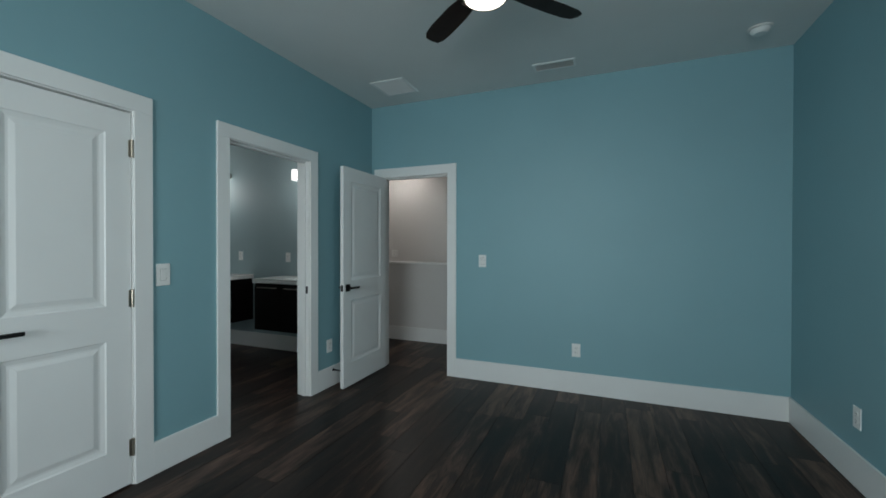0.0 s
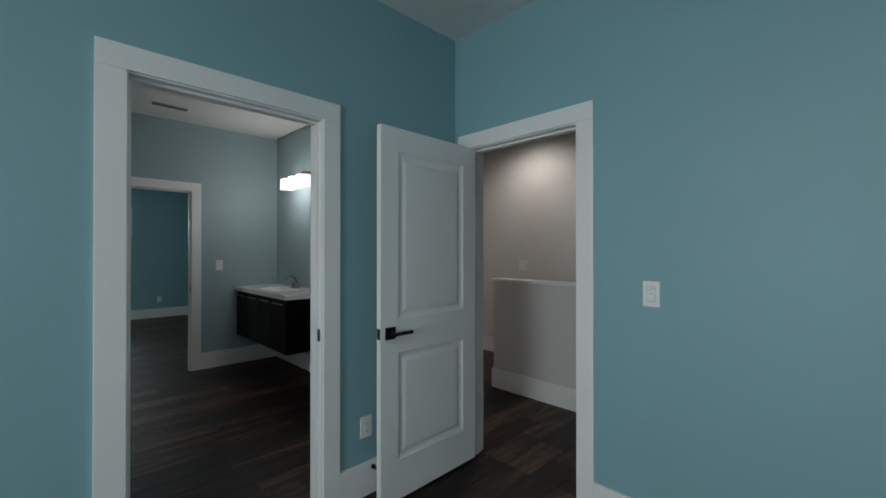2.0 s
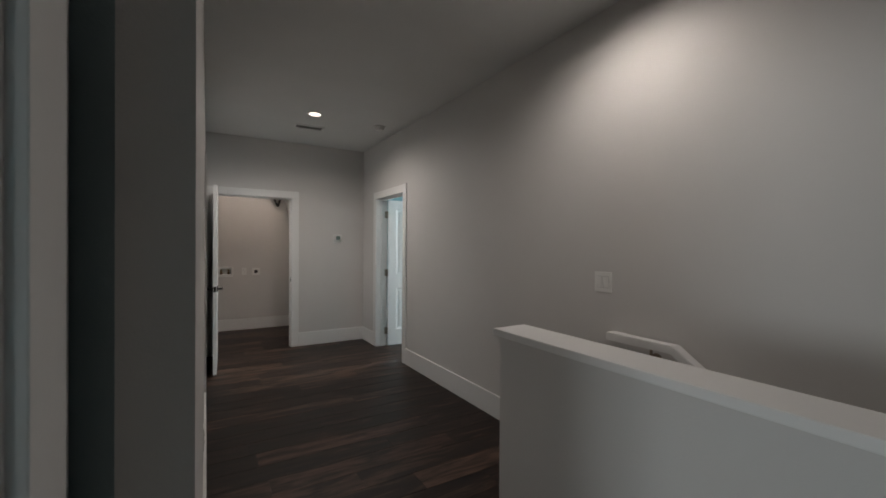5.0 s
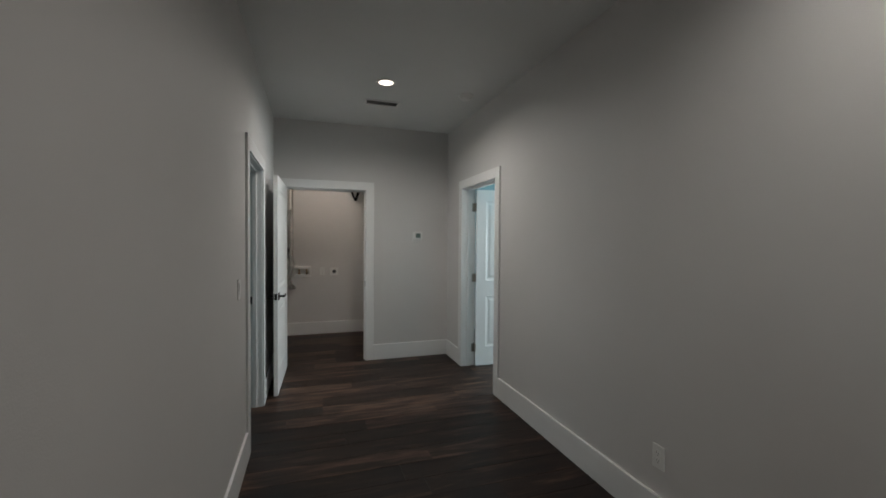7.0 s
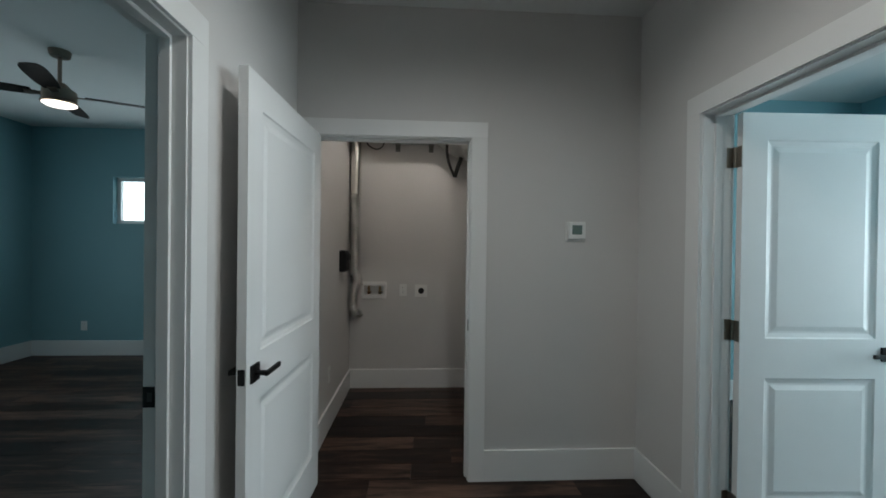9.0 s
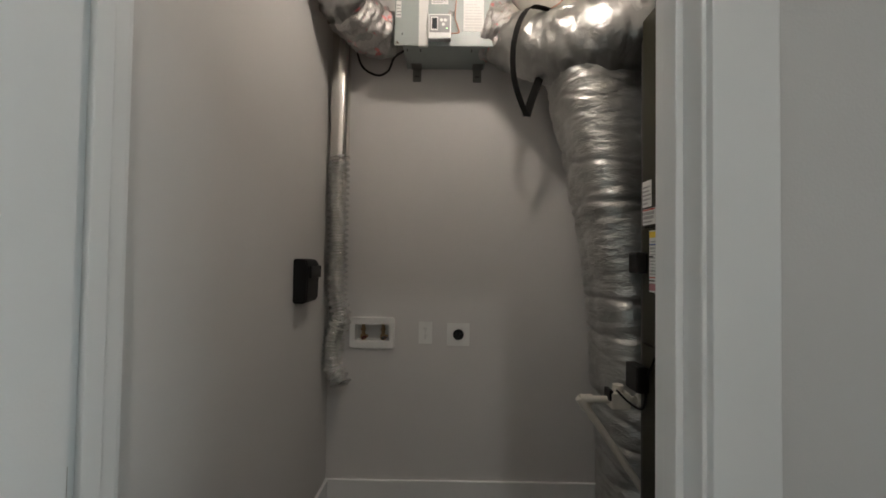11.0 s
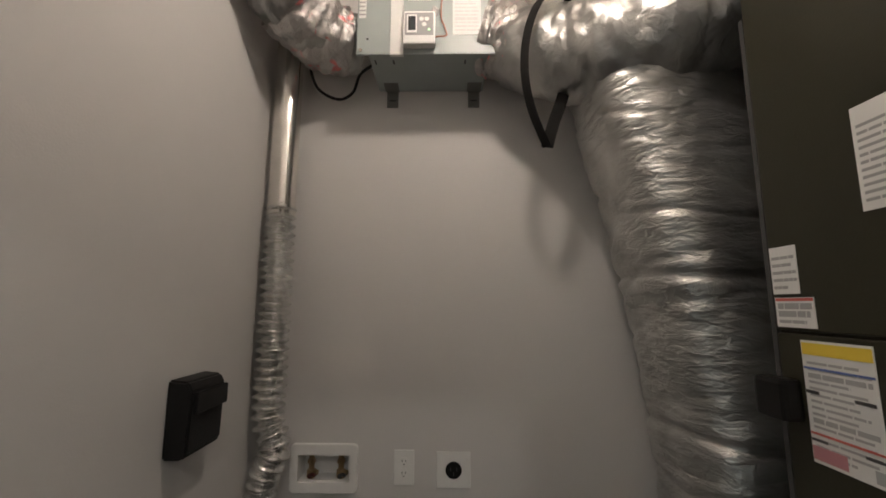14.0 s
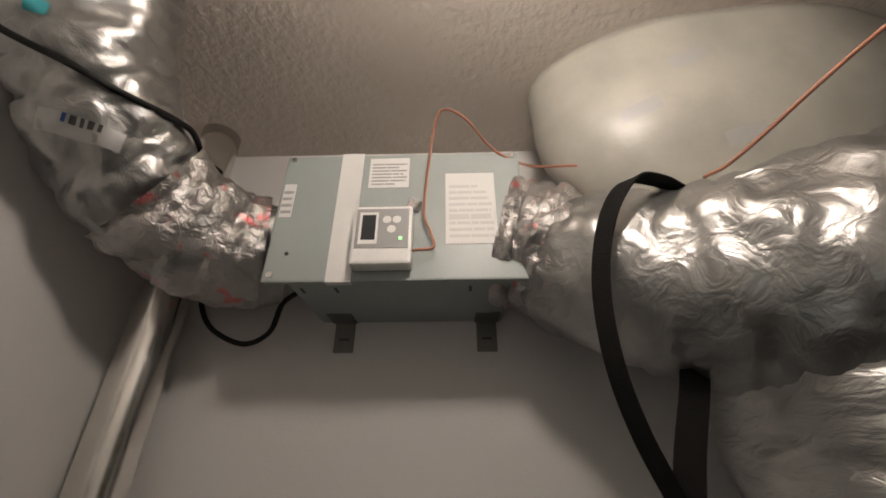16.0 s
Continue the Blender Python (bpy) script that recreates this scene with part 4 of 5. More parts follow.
bm = bmesh.new()
rounded_frame(bm, 0.244, 0.168, 0.186, 0.090, 0.018, -0.012, -0.0003)
part("rim", bm, PLASTIC, wb)
bm = bmesh.new()
for dims in ((-0.094, 0.094, 0.070, 0.073, -0.046, 0.047), (-0.0955, -0.0925, 0.0, 0.070, -0.046, 0.047), (0.0925, 0.0955, 0.0, 0.070, -0.046, 0.047), (-0.0925, 0.0925, 0.0, 0.070, -0.0458, -0.043), (-0.0925, 0.0925, 0.0, 0.070, 0.044, 0.0468)):
    box(bm, *dims)
part("recess", bm, PLASTIC, wb, "white plastic recess")
for x in (-0.052, 0.056):
    bm = bmesh.new()
    cyl(bm, (x, 0.020, -0.0425), (x, 0.020, 0.040), 0.010, segs=14)
    cyl(bm, (x, 0.020, -0.040), (x, 0.020, -0.012), 0.016, segs=14, bevel=0.002)
    cyl(bm, (x, 0.020, -0.020), (x + 0.024, 0.014, -0.022), 0.009, segs=12)
    cyl(bm, (x, 0.020, 0.010), (x, 0.020, 0.022), 0.015, segs=6)
    valve = part("valve", bm, BRASS, wb, "aged brass valve")
    bm = bmesh.new()
    tube(bm, [(x, 0.004, -0.030), (x + 0.010, -0.002, -0.022), (x + 0.022, -0.004, -0.026)], 0.006, segs=10, steps=4)
    cyl(bm, (x, 0.020, -0.030), (x, 0.002, -0.030), 0.009, segs=12)
    part("valve_handle", bm, surface("dull_red_plastic", (0.10, 0.02, 0.015), 0.5, bump=0.0) if x < 0 else SLOT, valve, "dull red lever" if x < 0 else "black lever")

# black dryer box on the side wall
db = thing("vent_box", pose(CW, 9.13, 1.268), "black plastic box on the laundry side wall", "box")
bm = bmesh.new()
prof = [(0.0005, -0.092), (0.046, -0.092), (0.060, -0.080), (0.064, 0.066), (0.050, 0.090), (0.0005, 0.094)]
lo, hi = [bm.verts.new((x, -0.070, z)) for x, z in prof], [bm.verts.new((x, 0.076, z)) for x, z in prof]
bm.faces.new(lo[::-1])
bm.faces.new(hi)
for k in range(len(prof)):
    bm.faces.new((lo[k], lo[(k + 1) % len(prof)], hi[(k + 1) % len(prof)], hi[k]))
bmesh.ops.bevel(bm, geom=bm.edges[:], offset=0.005, segments=2, affect="EDGES")
part("body", bm, RUBBER, db)
slab("lid", (0.0645, 0.074, -0.062, 0.074, 0.012, 0.064), RUBBER, db, "", 0.004)
bm = bmesh.new()
cyl(bm, (0.040, 0.0765, 0.01), (0.040, 0.088, 0.01), 0.012)
cyl(bm, (0.052, 0.0765, 0.028), (0.052, 0.094, 0.028), 0.006, segs=10)
part("knob", bm, RUBBER, db)

# rigid dryer pipe and corrugated hose
bm = bmesh.new()
tube(bm, [(4.196, 9.50, 1.86), (4.196, 9.50, 2.2), (4.198, 9.50, 2.55), (4.20, 9.50, HL - 0.001)], 0.049, segs=28, steps=6)
pipe = tagged(part("dryer_pipe", bm, STEEL, smooth=False), "galvanised steel dryer pipe in the closet corner", "pipe")
bm = bmesh.new()
cyl(bm, (4.196, 9.50, 1.885), (4.196, 9.50, 1.905), 0.0525, segs=28)
part("clamp", bm, STEEL, pipe)
hose = bmesh.new()
zs = np.linspace(1.90, 0.78, 560)
line = [(4.196 - 0.016 * math.sin(max(0, 1.25 - z) * 2.6) + (0.035 * math.exp(-((z - 1.06) / 0.07) ** 2)), 9.495, z) for z in zs]
line += [(4.190 + 0.045 * math.sin(a), 9.495 - 0.02 * a, 0.78 - 0.05 * a) for a in np.linspace(0.05, 1.3, 50)]
total = len(line)
tube(hose, line, lambda f: 0.046 + 0.0095 * math.sin(f * total * 0.40) + 0.003 * noise.noise((f * 60, 0, 0)), segs=26, steps=1, crumple=0.0018, freq=30)
tagged(part("dryer_hose", hose, FLEX), "crumpled aluminium flexible dryer hose on the pipe", "hose")

# ventilator box high on the back wall
erv = thing("ventilator", pose(4.738, CB, 2.54), "grey-green ventilator box with control and foil ducts", "ventilator")
slab("housing", (-0.205, 0.215, -0.247, -0.0005, -0.135, 0.145), ERVBOX, erv, "", 0.006)
slab("cover", (-0.243, 0.243, -0.259, -0.2475, -0.142, 0.150), ERVBOX, erv, "grey-green front cover", 0.004)
bm = bmesh.new()
box(bm, -0.126, -0.080, -0.2615, -0.2592, -0.142, 0.152, 0.0005)
box(bm, -0.126, -0.080, -0.2612, -0.2470, -0.1445, -0.1422, 0.0005)
part("strip", bm, PAPER, erv, "white tape strip")
for x in (-0.15, 0.178):
    bm = bmesh.new()
    box(bm, x - 0.023, x + 0.023, -0.0035, -0.0006, -0.205, -0.12, 0.001)
    box(bm, x - 0.028, x + 0.028, -0.07, -0.003, -0.1375, -0.1352, 0.001)
    cyl(bm, (x - 0.008, -0.0036, -0.185), (x - 0.008, -0.007, -0.185), 0.006, segs=10)
    cyl(bm, (x + 0.010, -0.0036, -0.185), (x + 0.010, -0.007, -0.185), 0.006, segs=10)
    part("bracket", bm, surface("dull_grey_metal", (0.20, 0.20, 0.19), 0.5, metal=0.6, bump=0.02), erv, "metal mounting tab")
for x in (-0.185, -0.120, 0.135, 0.185):
    slab("slot", (x - 0.002, x + 0.002, -0.2478, -0.2468, -0.128, -0.110), SLOT, erv, "dark slot")
    slab("slot", (x - 0.003, x + 0.003, -0.215, -0.190, -0.1356, -0.1348), SLOT, erv, "dark slot")
for x in (-0.15, 0.178):
    slab("bracket_hole", (x - 0.012, x + 0.012, -0.0046, -0.0034, -0.178, -0.172), SLOT, erv, "slotted hole")
for x, z in ((-0.228, -0.128), (-0.228, 0.138), (0.228, 0.138)):
    bm = bmesh.new()
    cyl(bm, (x, -0.259, z), (x, -0.263, z), 0.006, segs=10)
    part("screw", bm, STEEL, erv)
for x, z in ((-0.205, -0.085), (0.205, -0.085)):
    bm = bmesh.new()
    cyl(bm, (x, -0.259, z), (x, -0.2604, z), 0.004, segs=10)
    part("screw_hole", bm, SLOT, erv)


def sheet(name, parent, x0, x1, z0, z1, y, lines=0, head=None, ink=INK, label=""):
    """A printed label flat on a face that looks along -y, with bars for lines of print."""
    lab = slab(name, (x0, x1, y - 0.0012, y, z0, z1), PAPER, parent, label)
    hgt = z1 - z0
    rng = random.Random(int(abs(x0) * 1e4))
    if head:
        slab("band", (x0 + 0.002, x1 - 0.002, y - 0.0018, y - 0.0013, z1 - hgt * 0.12, z1 - hgt * 0.02), head, lab)
    for k in range(lines):
        z = z1 - hgt * (0.16 + 0.78 * (k + 0.5) / lines)
        a, stop_x = x0 + (x1 - x0) * 0.07, x1 - (x1 - x0) * (0.06 + 0.35 * rng.random() ** 3)
        thick = hgt * (0.16 + 0.14 * (rng.random() < 0.15)) / lines
        while a < stop_x:
            b = min(stop_x, a + (x1 - x0) * (0.12 + 0.4 * rng.random()))
            slab("print_line", (a, b, y - 0.0017, y - 0.0013, z - thick, z + thick), ink, lab)
            a = b + (x1 - x0) * 0.025
    return lab


sheet("label", erv, -0.066, 0.016, 0.062, 0.138, -0.2592, 7, None, INK, "white printed rating label")
sheet("label", erv, -0.236, -0.212, -0.005, 0.075, -0.2592, 4, None, INK, "narrow white label")
sheet("label", erv, 0.090, 0.188, -0.070, 0.095, -0.2592, 9, None, surface("faint_print", (0.6, 0.6, 0.59), 0.6, vary=0.03, bump=0.0), "large white instruction label")
ctl = slab("control", (-0.091, 0.018, -0.292, -0.2595, -0.112, 0.008), PLASTIC, erv, "white control unit with small display", 0.006)
slab("panel", (-0.084, 0.012, -0.2935, -0.2922, -0.082, 0.000), surface("grey_panel", (0.33, 0.33, 0.33), 0.4, vary=0.03, bump=0.0), ctl, "grey panel")
slab("display_frame", (-0.078, -0.044, -0.2945, -0.2936, -0.074, -0.008), PLASTIC, ctl)
slab("display", (-0.073, -0.048, -0.2952, -0.2946, -0.066, -0.014), SCREEN, ctl, "dark display")
for x, z in ((-0.028, -0.024), (-0.010, -0.024), (-0.019, -0.044)):
    bm = bmesh.new()
    cyl(bm, (x, -0.2936, z), (x, -0.2955, z), 0.008, segs=18, bevel=0.001)
    part("button", bm, PLASTIC, ctl)
slab("led", (-0.005, 0.001, -0.2945, -0.2936, -0.066, -0.060), LED, ctl, "small green light")
ctl.matrix_basis = pose(0.012, 0, -0.012)

# foil duct at the ventilator's left end
LEFT_AXIS = [(4.475, 9.45, 2.52), (4.38, 9.41, 2.51), (4.28, 9.28, 2.55), (4.252, 9.16, 2.64), (4.25, 9.08, 2.75), (4.25, 9.03, HL - 0.002)]
bm = bmesh.new()
tube(bm, LEFT_AXIS, lambda f: 0.104 + 0.012 * min(1, f * 3), segs=44, steps=24, crumple=0.010, freq=11)
left_duct = tagged(part("foil_duct", bm, FOIL_FLAT), "crinkled silver foil duct rising to the ceiling", "duct")
bm = bmesh.new()
tube(bm, [(4.435, 9.433, 2.515), (4.375, 9.402, 2.511), (4.315, 9.33, 2.53), (4.275, 9.265, 2.56)], lambda f: 0.119 + 0.006 * min(1, f * 2.5), segs=44, steps=14, crumple=0.009, freq=13, caps=False)
part("tape_wrap", bm, FOIL_TAPE, left_duct, "foil tape with red print")
# foil collar and duct at its right end
bm = bmesh.new()
tube(bm, [(4.955, 9.45, 2.535), (5.02, 9.44, 2.505), (5.10, 9.38, 2.44), (5.28, 9.27, 2.36), (5.45, 9.14, 2.335), (5.62, 9.06, 2.37), (5.80, 9.0, 2.42)],
     lambda f: 0.105 + 0.075 * min(1, max(0, f - 0.10) * 2.2), segs=48, steps=22, crumple=0.0065, freq=11)
right_duct = tagged(part("foil_duct", bm, FOIL_FLAT), "wide silver foil duct running to the air handler", "duct")
bm = bmesh.new()
tube(bm, [(4.957, 9.43, 2.53), (5.01, 9.42, 2.512), (5.085, 9.385, 2.462)], lambda f: 0.146 - 0.012 * f, segs=48, steps=14, crumple=0.012, freq=20, caps=False)
part("tape_wrap", bm, FOIL_TAPE, right_duct, "crumpled foil tape with red print")
# cream wrapped elbow that meets the ceiling
bm = bmesh.new()
n_r = 48
rings = []
for f in np.linspace(0, 1, 26):
    z = 2.44 + 0.485 * f
    r = math.sin(min(1, 0.30 + f * 0.95) * math.pi / 2)
    ring = []
    for k in range(n_r):
        a = 2 * math.pi * k / n_r
        d = Vector((math.cos(a) * 0.45, math.sin(a) * 0.207, 0)) * r
        p = Vector((5.49, 9.375, z)) + d
        p += d.normalized() * 0.012 * noise.noise(p * 6)
        ring.append(bm.verts.new(p))
    rings.append(ring)
for a, b in zip(rings, rings[1:]):
    for k in range(n_r):
        bm.faces.new((a[k], a[(k + 1) % n_r], b[(k + 1) % n_r], b[k])).smooth = True
bm.faces.new(rings[0][::-1])
bm.faces.new(rings[-1])
elbow = tagged(part("wrapped_elbow", bm, MASTIC), "cream mastic-wrapped duct elbow under the ceiling", "duct")
bm = bmesh.new()
tube(bm, [(5.49 + 0.438 * math.cos(a), 9.375 + 0.192 * math.sin(a), HL - 0.006) for a in np.linspace(0, 2 * math.pi, 60)], 0.005, segs=8, steps=1, crumple=0.003, freq=20)
part("mastic_seal", bm, MASTIC, elbow, "rough cream sealant round the opening")
# wide upright duct beside the air handler


def wrap_skin(bm, points, half_w, half_d, power, steps, segs, crease, bands=()):
    """A foil-wrapped boxy duct that runs down a smooth line: rounded corners, creases across it and pinched bands (heights)."""
    line = spline(points, steps)
    rings = []
    for i, c in enumerate(line):
        f = i / (len(line) - 1)
        w, d = half_w(f), half_d(f)
        ring = []
        for k in range(segs):
            a = 2 * math.pi * k / segs
            ca, sa = math.cos(a), math.sin(a)
            r = (abs(ca) ** power + abs(sa) ** power) ** (-1 / power)
            out = Vector((ca * r * w, sa * r * d, 0))
            p = c + out
            tilt = 0.35 * (p.x - c.x)
            q = Vector((p.x * 2.2, p.y * 2.2, (p.z + tilt) * 8))
            ridge = max(0.0, 1 - 7 * abs(noise.noise(q))) * (0.5 + 0.8 * noise.noise(p * 3.1 + Vector((7, 2, 5))))
            fine = max(0.0, 1 - 5 * abs(noise.noise(Vector((p.x * 7, p.y * 7, (p.z - 0.6 * tilt) * 22)))))
            soft = noise.noise(p * 4.0) * 0.010
            push = soft - crease * max(0.0, ridge) - 0.35 * crease * fine
            for z, deep in bands:
                push -= deep * math.exp(-((p.z - z + 0.25 * tilt + 0.02 * noise.noise(p * 4)) / 0.012) ** 2)
            ring.append(bm.verts.new(p + out.normalized() * push))
        rings.append(ring)
    for a, b in zip(rings, rings[1:]):
        for k in range(segs):
            bm.faces.new((a[k], a[(k + 1) % segs], b[(k + 1) % segs], b[k])).smooth = True
    bm.faces.new(rings[0][::-1])
    bm.faces.new(rings[-1])


bm = bmesh.new()
wrap_skin(bm, [(5.44, 9.31, 2.46), (5.455, 9.30, 2.30), (5.49, 9.29, 2.10), (5.575, 9.29, 1.75), (5.655, 9.29, 1.31), (5.69, 9.29, 0.88), (5.72, 9.29, 0.5), (5.73, 9.29, 0.002)],
          lambda f: 0.228 + 0.03 * max(0, 1 - f * 5), lambda f: 0.225, 3.2, 46, 80, 0.013, ((1.62, 0.016), (1.18, 0.014), (1.02, 0.012), (0.74, 0.014)))
flexible = tagged(part("flexible_duct", bm, FOIL), "wide wrinkled silver insulated duct beside air handler", "duct")

# black strap round the duct
bm = bmesh.new()


def ribbon(bm, pts, width, across, thick=0.003):
    line = spline(pts, 10)
    across = Vector(across).normalized()
    prev = None
    for i, c in enumerate(line):
        along = (line[min(i + 1, len(line) - 1)] - line[max(i - 1, 0)]).normalized()
        side = (across - along * across.dot(along)).normalized()
        nrm = along.cross(side) * thick / 2
        q = [bm.verts.new(c + side * width / 2 * s + nrm * t) for s, t in ((-1, -1), (1, -1), (1, 1), (-1, 1))]
        if prev:
            for k in range(4):
                bm.faces.new((prev[k], prev[(k + 1) % 4], q[(k + 1) % 4], q[k]))
        else:
            bm.faces.new(q[::-1])
        prev = q
    bm.faces.new(prev)


ribbon(bm, [(5.235, 9.25, 2.525), (5.17, 9.200, 2.510), (5.115, 9.18, 2.495), (5.075, 9.19, 2.44), (5.052, 9.21, 2.345), (5.054, 9.23, 2.24), (5.080, 9.255, 2.145), (5.128, 9.285, 2.047)], 0.026, (1, -0.6, 0.2))
strap = tagged(part("strap", bm, STRAP), "black webbing strap hanging round the foil duct", "strap")
bm = bmesh.new()
ribbon(bm, [(5.128, 9.285, 2.044), (5.150, 9.285, 2.12), (5.189, 9.285, 2.231), (5.215, 9.31, 2.34)], 0.038, (1, -0.3, -0.3))
part("strap_end", bm, STRAP, strap)


def cable(name, pts, r, mat, label):
    bm = bmesh.new()
    tube(bm, pts, r, segs=8, steps=8)
    return tagged(part(name, bm, mat), label, "cable")


cable("power_cable", [(4.275, 9.50, 2.50), (4.283, 9.50, 2.43), (4.31, 9.52, 2.375), (4.382, 9.53, 2.343), (4.44, 9.52, 2.365), (4.475, 9.48, 2.415), (4.53, 9.44, 2.43)], 0.0058, RUBBER, "black power cable looping under the ventilator")


def clear_of(pts, axis, reach):
    """Moves points out from an axis until they are that far from it."""
    fine, out = spline(axis, 20), []
    for p in spline(pts, 6):
        c = min(fine, key=lambda q: (q - p).length)
        d = p - c
        out.append(c + d.normalized() * reach if d.length < reach else p)
    return out


cable("power_cable", clear_of([(4.345, 9.345, 2.665), (4.335, 9.20, 2.635), (4.31, 9.06, 2.615), (4.22, 8.98, 2.635), (4.14, 8.88, 2.70)], LEFT_AXIS, 0.119), 0.0055, RUBBER, "black cable laid over the foil duct")
cable("control_wire", [(4.749, 9.31, 2.445), (4.775, 9.305, 2.447), (4.806, 9.31, 2.455), (4.80, 9.315, 2.49), (4.788, 9.31, 2.53), (4.795, 9.30, 2.63), (4.81, 9.27, 2.72), (4.828, 9.25, 2.735), (4.87, 9.27, 2.73), (4.93, 9.32, 2.69), (5.0, 9.33, 2.655), (5.08, 9.28, 2.61)], 0.0028, COPPER, "thin copper-coloured control wire")
cable("control_wire", [(5.205, 9.15, 2.475), (5.244, 9.118, 2.490), (5.35, 8.985, 2.56), (5.50, 8.90, 2.64), (5.75, 8.80, 2.76)], 0.003, COPPER, "thin copper line over the foil duct")
bm = bmesh.new()
box(bm, -0.013, 0.013, -0.004, 0.004, -0.012, 0.012, 0.002, pose(4.768, 9.318, 2.553, 20, 10, 30))
tagged(part("wire_tag", bm, FOIL_TAPE), "scrap of foil tape on the wire", "tape")



def decal(name, ob, centre, normal, along, w, h, mat, label="", lift=0.0015):
    """A thin piece that lies on the skin of ob: cast along -normal onto it, w by h, with a back."""
    mesh = ob.data
    tree = BVHTree.FromPolygons([v.co for v in mesh.vertices], [p.vertices for p in mesh.polygons])
    n = Vector(normal).normalized()
    u = Vector(along)
    u = (u - n * u.dot(n)).normalized()
    v = n.cross(u)
    nu, nv = max(4, int(w / 0.012)), max(4, int(h / 0.012))
    bm = bmesh.new()
    grid = {}
    for i in range(nu + 1):
        for j in range(nv + 1):
            o = Vector(centre) + u * w * (i / nu - 0.5) + v * h * (j / nv - 0.5) + n * 0.3
            at = tree.ray_cast(o, -n, 0.6)[0]
            if at is not None:
                grid[i, j] = (bm.verts.new(at + n * lift), bm.verts.new(at - n * 0.002))
    for i in range(nu):
        for j in range(nv):
            quad = [grid.get(k) for k in ((i, j), (i + 1, j), (i + 1, j + 1), (i, j + 1))]
            if None in quad:
                continue
            bm.faces.new([q[0] for q in quad]).smooth = True
            bm.faces.new([q[1] for q in quad][::-1])
    return part(name, bm, mat, ob, label)


CYAN = surface("cyan_ink", (0.05, 0.36, 0.40), 0.5, vary=0.1, bump=0.0)
NAVY = surface("navy_ink", (0.02, 0.05, 0.18), 0.5, vary=0.1, bump=0.0)
SIDE = (0.62, -0.70, -0.35)
decal("label", left_duct, (4.262, 9.135, 2.565), SIDE, (0.1, 0.6, 0.15), 0.105, 0.030, SHADE_AND_MARK_GREY, "greyish printed label on the duct", 0.002)
for k in range(5):
    decal("print_mark", left_duct, (4.256 + 0.003 * k, 9.11 + 0.013 * k, 2.568 + 0.003 * k), SIDE, (0.1, 0.6, 0.15), 0.005 + 0.003 * (k % 2), 0.012, NAVY if k == 0 else SLOT, "dark printed mark", 0.0045)
decal("print_mark", left_duct, (4.24, 9.02, 2.69), SIDE, (0.1, -0.2, 0.8), 0.02, 0.026, CYAN, "cyan printed mark", 0.003)
for z, x in ((1.60, 5.60), (1.16, 5.67), (0.78, 5.70)):
    decal("tape_band", flexible, (x - 0.02, 9.29, z), (-0.25, -1, 0), (1, 0, 0.22), 0.42, 0.045, FOIL_FLAT, "creased foil tape band", 0.002)
for dx, z in ((5.36, 2.62), (5.20, 2.70), (5.30, 2.80)):
    decal("mastic_patch", elbow, (dx, 9.22, z), (-0.2, -1, -0.3), (1, 0.1, 0.3), 0.07, 0.03, SHADE_AND_MARK_GREY, "scuffed grey patch", 0.0012)

# air handler cabinet
ahu = thing("air_handler", pose(5.49, 8.91, 0), "olive-brown air handler cabinet with labels", "air handler")
bm = bmesh.new()
box(bm, 0.004, 0.56, -0.70, -0.002, 0.06, 2.28, 0.006)
part("body", bm, AHU, ahu)
for z0, z1 in ((0.08, 1.070), (1.075, 1.490), (1.496, 2.27)):
    slab("access_panel", (-0.006, 0.0035, -0.692, -0.008, z0, z1), AHU, ahu, "", 0.003)
slab("feet", (0.02, 0.54, -0.68, -0.02, 0.001, 0.0595), BLACK, ahu, "dark base frame")
slab("plenum", (0.03, 0.52, -0.64, -0.03, 2.2805, 2.80), surface("black_duct_board", (0.02, 0.02, 0.02), 0.6, vary=0.2, bump=0.1), ahu, "black plenum on top")
# Dark strip added for the unlit gap between cabinet and duct.
slab("gap_strip", (0.0, 0.03, 0.0005, 0.012, 0.1, 2.2), SLOT, ahu, "dark strip standing in for the gap beside the duct")


def ahu_sheet(y0, y1, z0, z1, lines, head=None, ink=INK, label="white printed label"):
    """A label on the cabinet's west face; y runs from the far end towards the door."""
    turned = pose(5.49 - 0.0062, 0, 0, 0, 0, -90)
    holder = sheet("label", ahu, -(y1), -(y0), z0, z1, 0.0, lines, head, ink, label)
    holder.matrix_basis = Matrix.Translation((-5.49, -8.91, 0)) @ turned
    return holder


ahu_sheet(8.600, 8.700, 1.695, 1.870, 11)
ahu_sheet(8.835, 8.898, 1.567, 1.662, 5)
ahu_sheet(8.808, 8.896, 1.502, 1.560, 3, REDINK)
warning = ahu_sheet(8.716, 8.848, 1.262, 1.480, 15, YELLOW, INK, "white warning label with yellow heading")
for u, v, z0, z1, mat in ((8.718, 8.846, 1.428, 1.432, BLUEINK), (8.722, 8.756, 1.384, 1.390, SLOT), (8.820, 8.846, 1.384, 1.390, SLOT), (8.718, 8.846, 1.312, 1.316, REDINK),
                          (8.815, 8.846, 1.300, 1.305, SLOT), (8.718, 8.750, 1.300, 1.305, SLOT), (8.782, 8.846, 1.268, 1.292, ROSE), (8.722, 8.738, 1.268, 1.288, INK)):
    slab("print_bar", (-v, -u, -0.0023, -0.0018, z0, z1), mat, warning)
notice = ahu_sheet(8.485, 8.716, 1.025, 1.315, 26, None, INK, "large white paper notice held by yellow tape")
slab("tape", (-8.65, -8.52, -0.0026, -0.0018, 1.303, 1.320), YELLOW, notice, "strip of yellow tape")
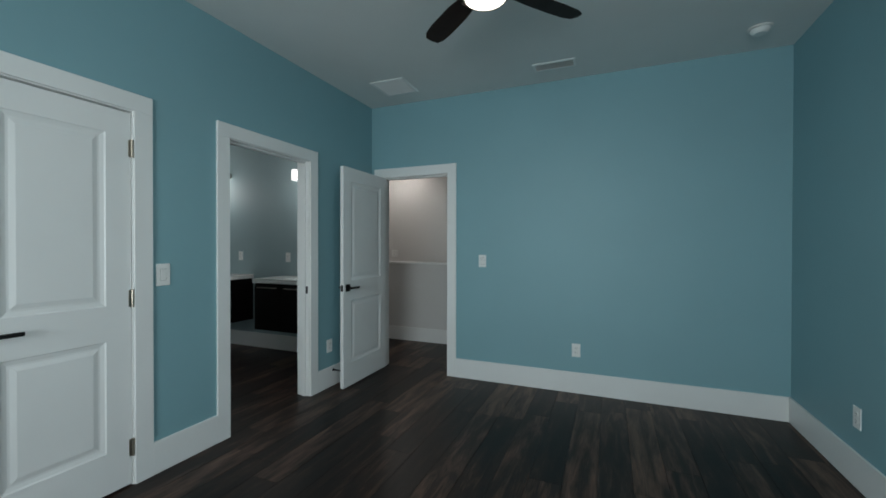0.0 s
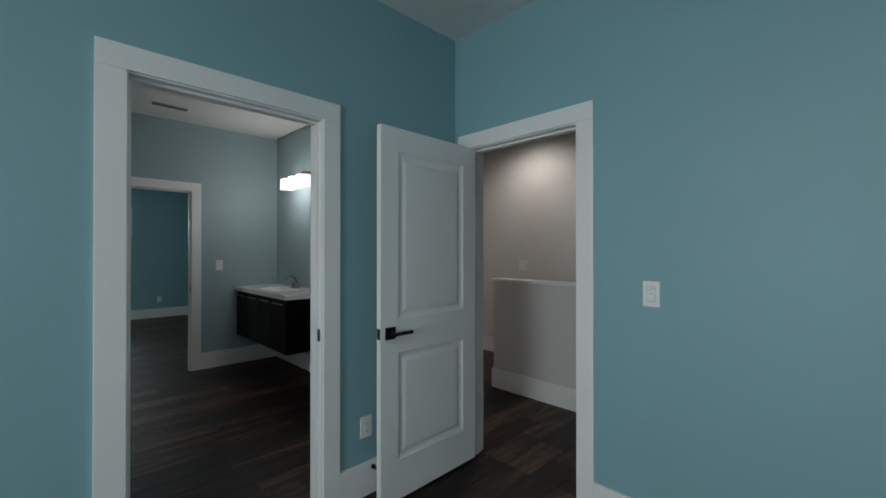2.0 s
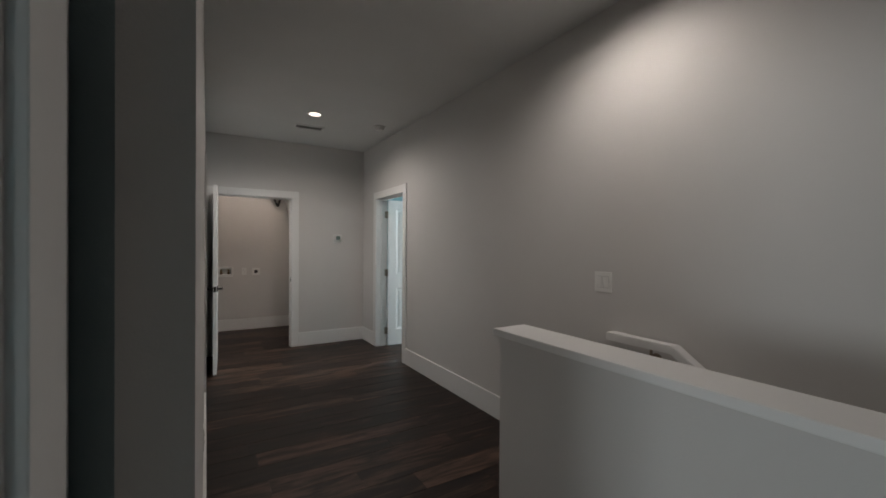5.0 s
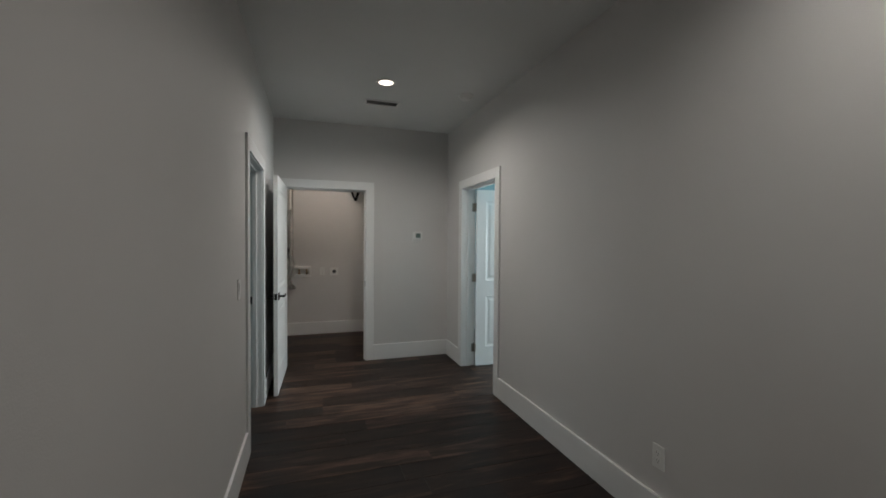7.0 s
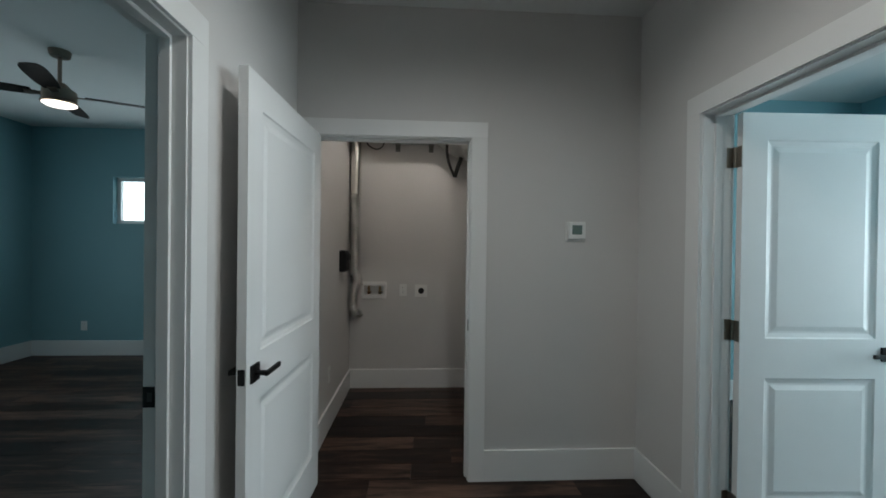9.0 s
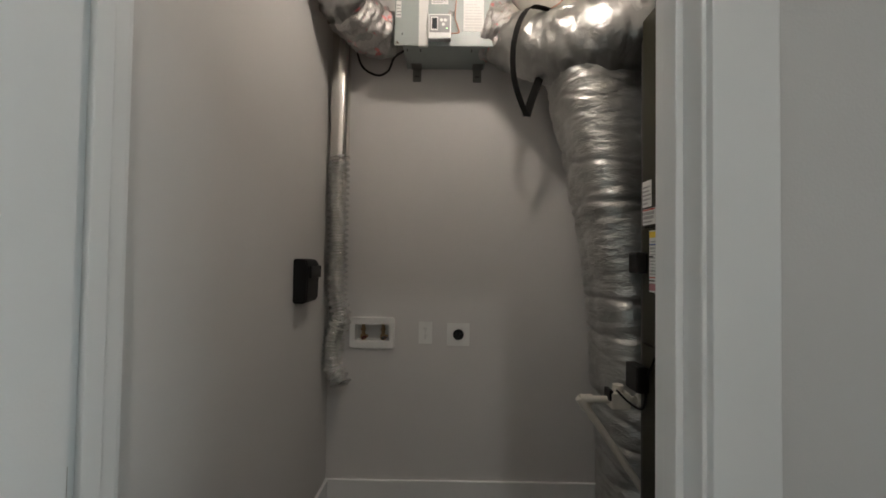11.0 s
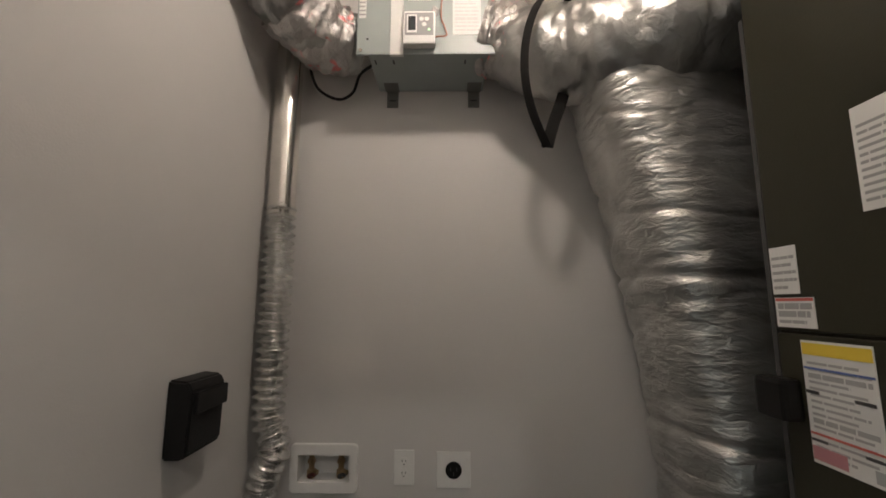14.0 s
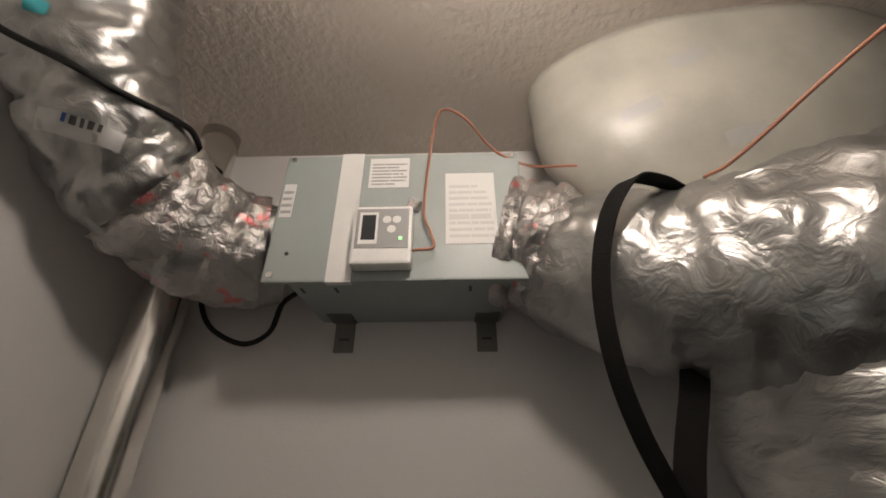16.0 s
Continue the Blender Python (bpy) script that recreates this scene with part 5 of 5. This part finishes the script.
slab("heading", (-8.69, -8.50, -0.0024, -0.0018, 1.262, 1.296), PAPER, notice, "blank heading")
slab("logo", (-8.665, -8.632, -0.0030, -0.0025, 1.266, 1.292), SHADE_AND_MARK_GREY, notice, "grey emblem")
slab("logo", (-8.622, -8.545, -0.0030, -0.0025, 1.274, 1.286), GREENINK, notice, "grey-green heading bar")
for z in (1.232, 1.228, 1.18, 1.112):
    slab("print_bar", (-8.69, -8.51, -0.0024, -0.0018, z - 0.003, z + 0.003), ROSE, notice)
ahu_sheet(8.44, 8.55, 1.58, 1.85, 8)
slab("latch", (-0.045, -0.0065, -0.055, 0.022, 1.325, 1.405), BLACK, ahu, "black latch", 0.01)
slab("breaker", (-0.05, -0.0065, -0.065, 0.035, 0.90, 0.995), BLACK, ahu, "black breaker cover", 0.01)
# condensate drain
pvc = thing("drain_pipe", pose(0, 0, 0), "cream PVC condensate drain with elbow and float switch", "pipe")
bm = bmesh.new()
cyl(bm, (5.28, 8.96, 0.842), (5.54, 8.96, 0.842), 0.0135)
cyl(bm, (5.28, 8.96, 0.842), (5.40, 8.96, 0.67), 0.0135)
cyl(bm, (5.40, 8.96, 0.67), (5.65, 8.96, 0.31), 0.0135)
part("pipe", bm, PVC, pvc)
bm = bmesh.new()
cyl(bm, (5.275, 8.96, 0.842), (5.325, 8.96, 0.842), 0.0185, bevel=0.002)
cyl(bm, (5.275, 8.96, 0.85), (5.305, 8.96, 0.806), 0.0185, bevel=0.002)
part("elbow", bm, PVC, pvc)
bm = bmesh.new()
box(bm, 5.385, 5.455, 8.925, 8.99, 0.815, 0.875, 0.006)
cyl(bm, (5.42, 8.957, 0.87), (5.42, 8.957, 0.90), 0.02)
part("float_switch", bm, PVC, pvc)
slab("switch_cap", (5.378, 5.392, 8.93, 8.985, 0.845, 0.885), BLACK, pvc, "black cap", 0.003)
bm = bmesh.new()
cyl(bm, (5.49, 8.957, 0.842), (5.54, 8.957, 0.842), 0.024, bevel=0.003)
part("union", bm, PVC, pvc)
cable("thermostat_wire", [(5.40, 8.925, 0.89), (5.44, 8.905, 0.85), (5.478, 8.88, 0.84), (5.476, 8.85, 0.95), (5.478, 8.80, 1.04)], 0.004, RUBBER, "thin black wire on the air handler")

# closet ceiling lamp
lampo = thing("ceiling_light", pose(4.92, 8.74, HL), "bare bulb lamp holder on the closet ceiling", "ceiling light")
bm = bmesh.new()
cyl(bm, (0, 0, -0.05), (0, 0, -0.0004), 0.045, 0.06, segs=36, bevel=0.004)
part("holder", bm, PLASTIC, lampo)
bm = bmesh.new()
tube(bm, [(0, 0, -0.05), (0, 0, -0.075), (0, 0, -0.11), (0, 0, -0.14), (0, 0, -0.158)], lambda f: 0.014 + 0.018 * math.sin(min(1, f * 1.12) * math.pi) ** 0.8, segs=20, steps=5)
part("bulb", bm, LAMPGLASS, lampo, "glowing bulb").visible_shadow = False


# ---------- floor planks, last ----------
floor_base = bmesh.new()
ROOMS = [(WA, EA + 0.1, SA, NA + 0.06), (EA + 0.1, 5.11, SH, 3.345), (EA + 0.1, HE + 0.07, 3.345, HN + 0.05), (HW - 0.06, HE, HN + 0.05, CB),
         (BW - 1.0, EA + 0.1, NA + 0.06, BN + 0.06), (WB, EA + 0.1, BN + 0.06, NB), (HE + 0.07, 9.0, 4.5, 9.2)]
for x0, x1, y0, y1 in ROOMS:
    box(floor_base, x0, x1, y0, y1, -0.06, -0.0045)
floor = tagged(part("floor", floor_base, SUBFLOOR), "dark brown wood-look plank floor", "floor", kind="structure")
unit = bmesh.new()
box(unit, -0.5, 0.5, -0.5, 0.5, -1, 0)
for v in unit.verts:
    if v.co.z > -0.5:
        v.co.x *= 0.9992
        v.co.y *= 0.992
plank_mesh = bpy.data.meshes.new("plank")
unit.to_mesh(plank_mesh)
unit.free()
plank_mesh.materials.append(PLANK)
PW, PL = 0.182, 1.22
rng = random.Random(4)
offsets = [rng.random() * PL for _ in range(90)]
rest = bmesh.new()
count = 0
for x0, x1, y0, y1 in ROOMS:
    for row in range(int((y0 + 2) // PW), int((y1 + 2) // PW) + 1):
        r0, r1 = max(y0, row * PW - 2), min(y1, row * PW - 2 + PW)
        if r1 - r0 < 0.004:
            continue
        k0 = int((x0 + 4 - offsets[row]) // PL) - 1
        for k in range(k0, k0 + 9):
            s, e = max(x0, k * PL + offsets[row] - 4), min(x1, k * PL + offsets[row] - 4 + PL)
            if e - s < 0.004:
                continue
            if count < 290:
                ob = new("plank", plank_mesh)
                ob.parent = floor
                ob.matrix_basis = Matrix.Translation(((s + e) / 2, (r0 + r1) / 2, 0)) @ Matrix.Diagonal((e - s, r1 - r0 - 0.0012, 0.004, 1))
                count += 1
            else:
                box(rest, s + 0.0006, e - 0.0006, r0 + 0.0006, r1 - 0.0006, -0.004, 0)
tagged(part("planks", rest, PLANK, floor), kind="stuff")
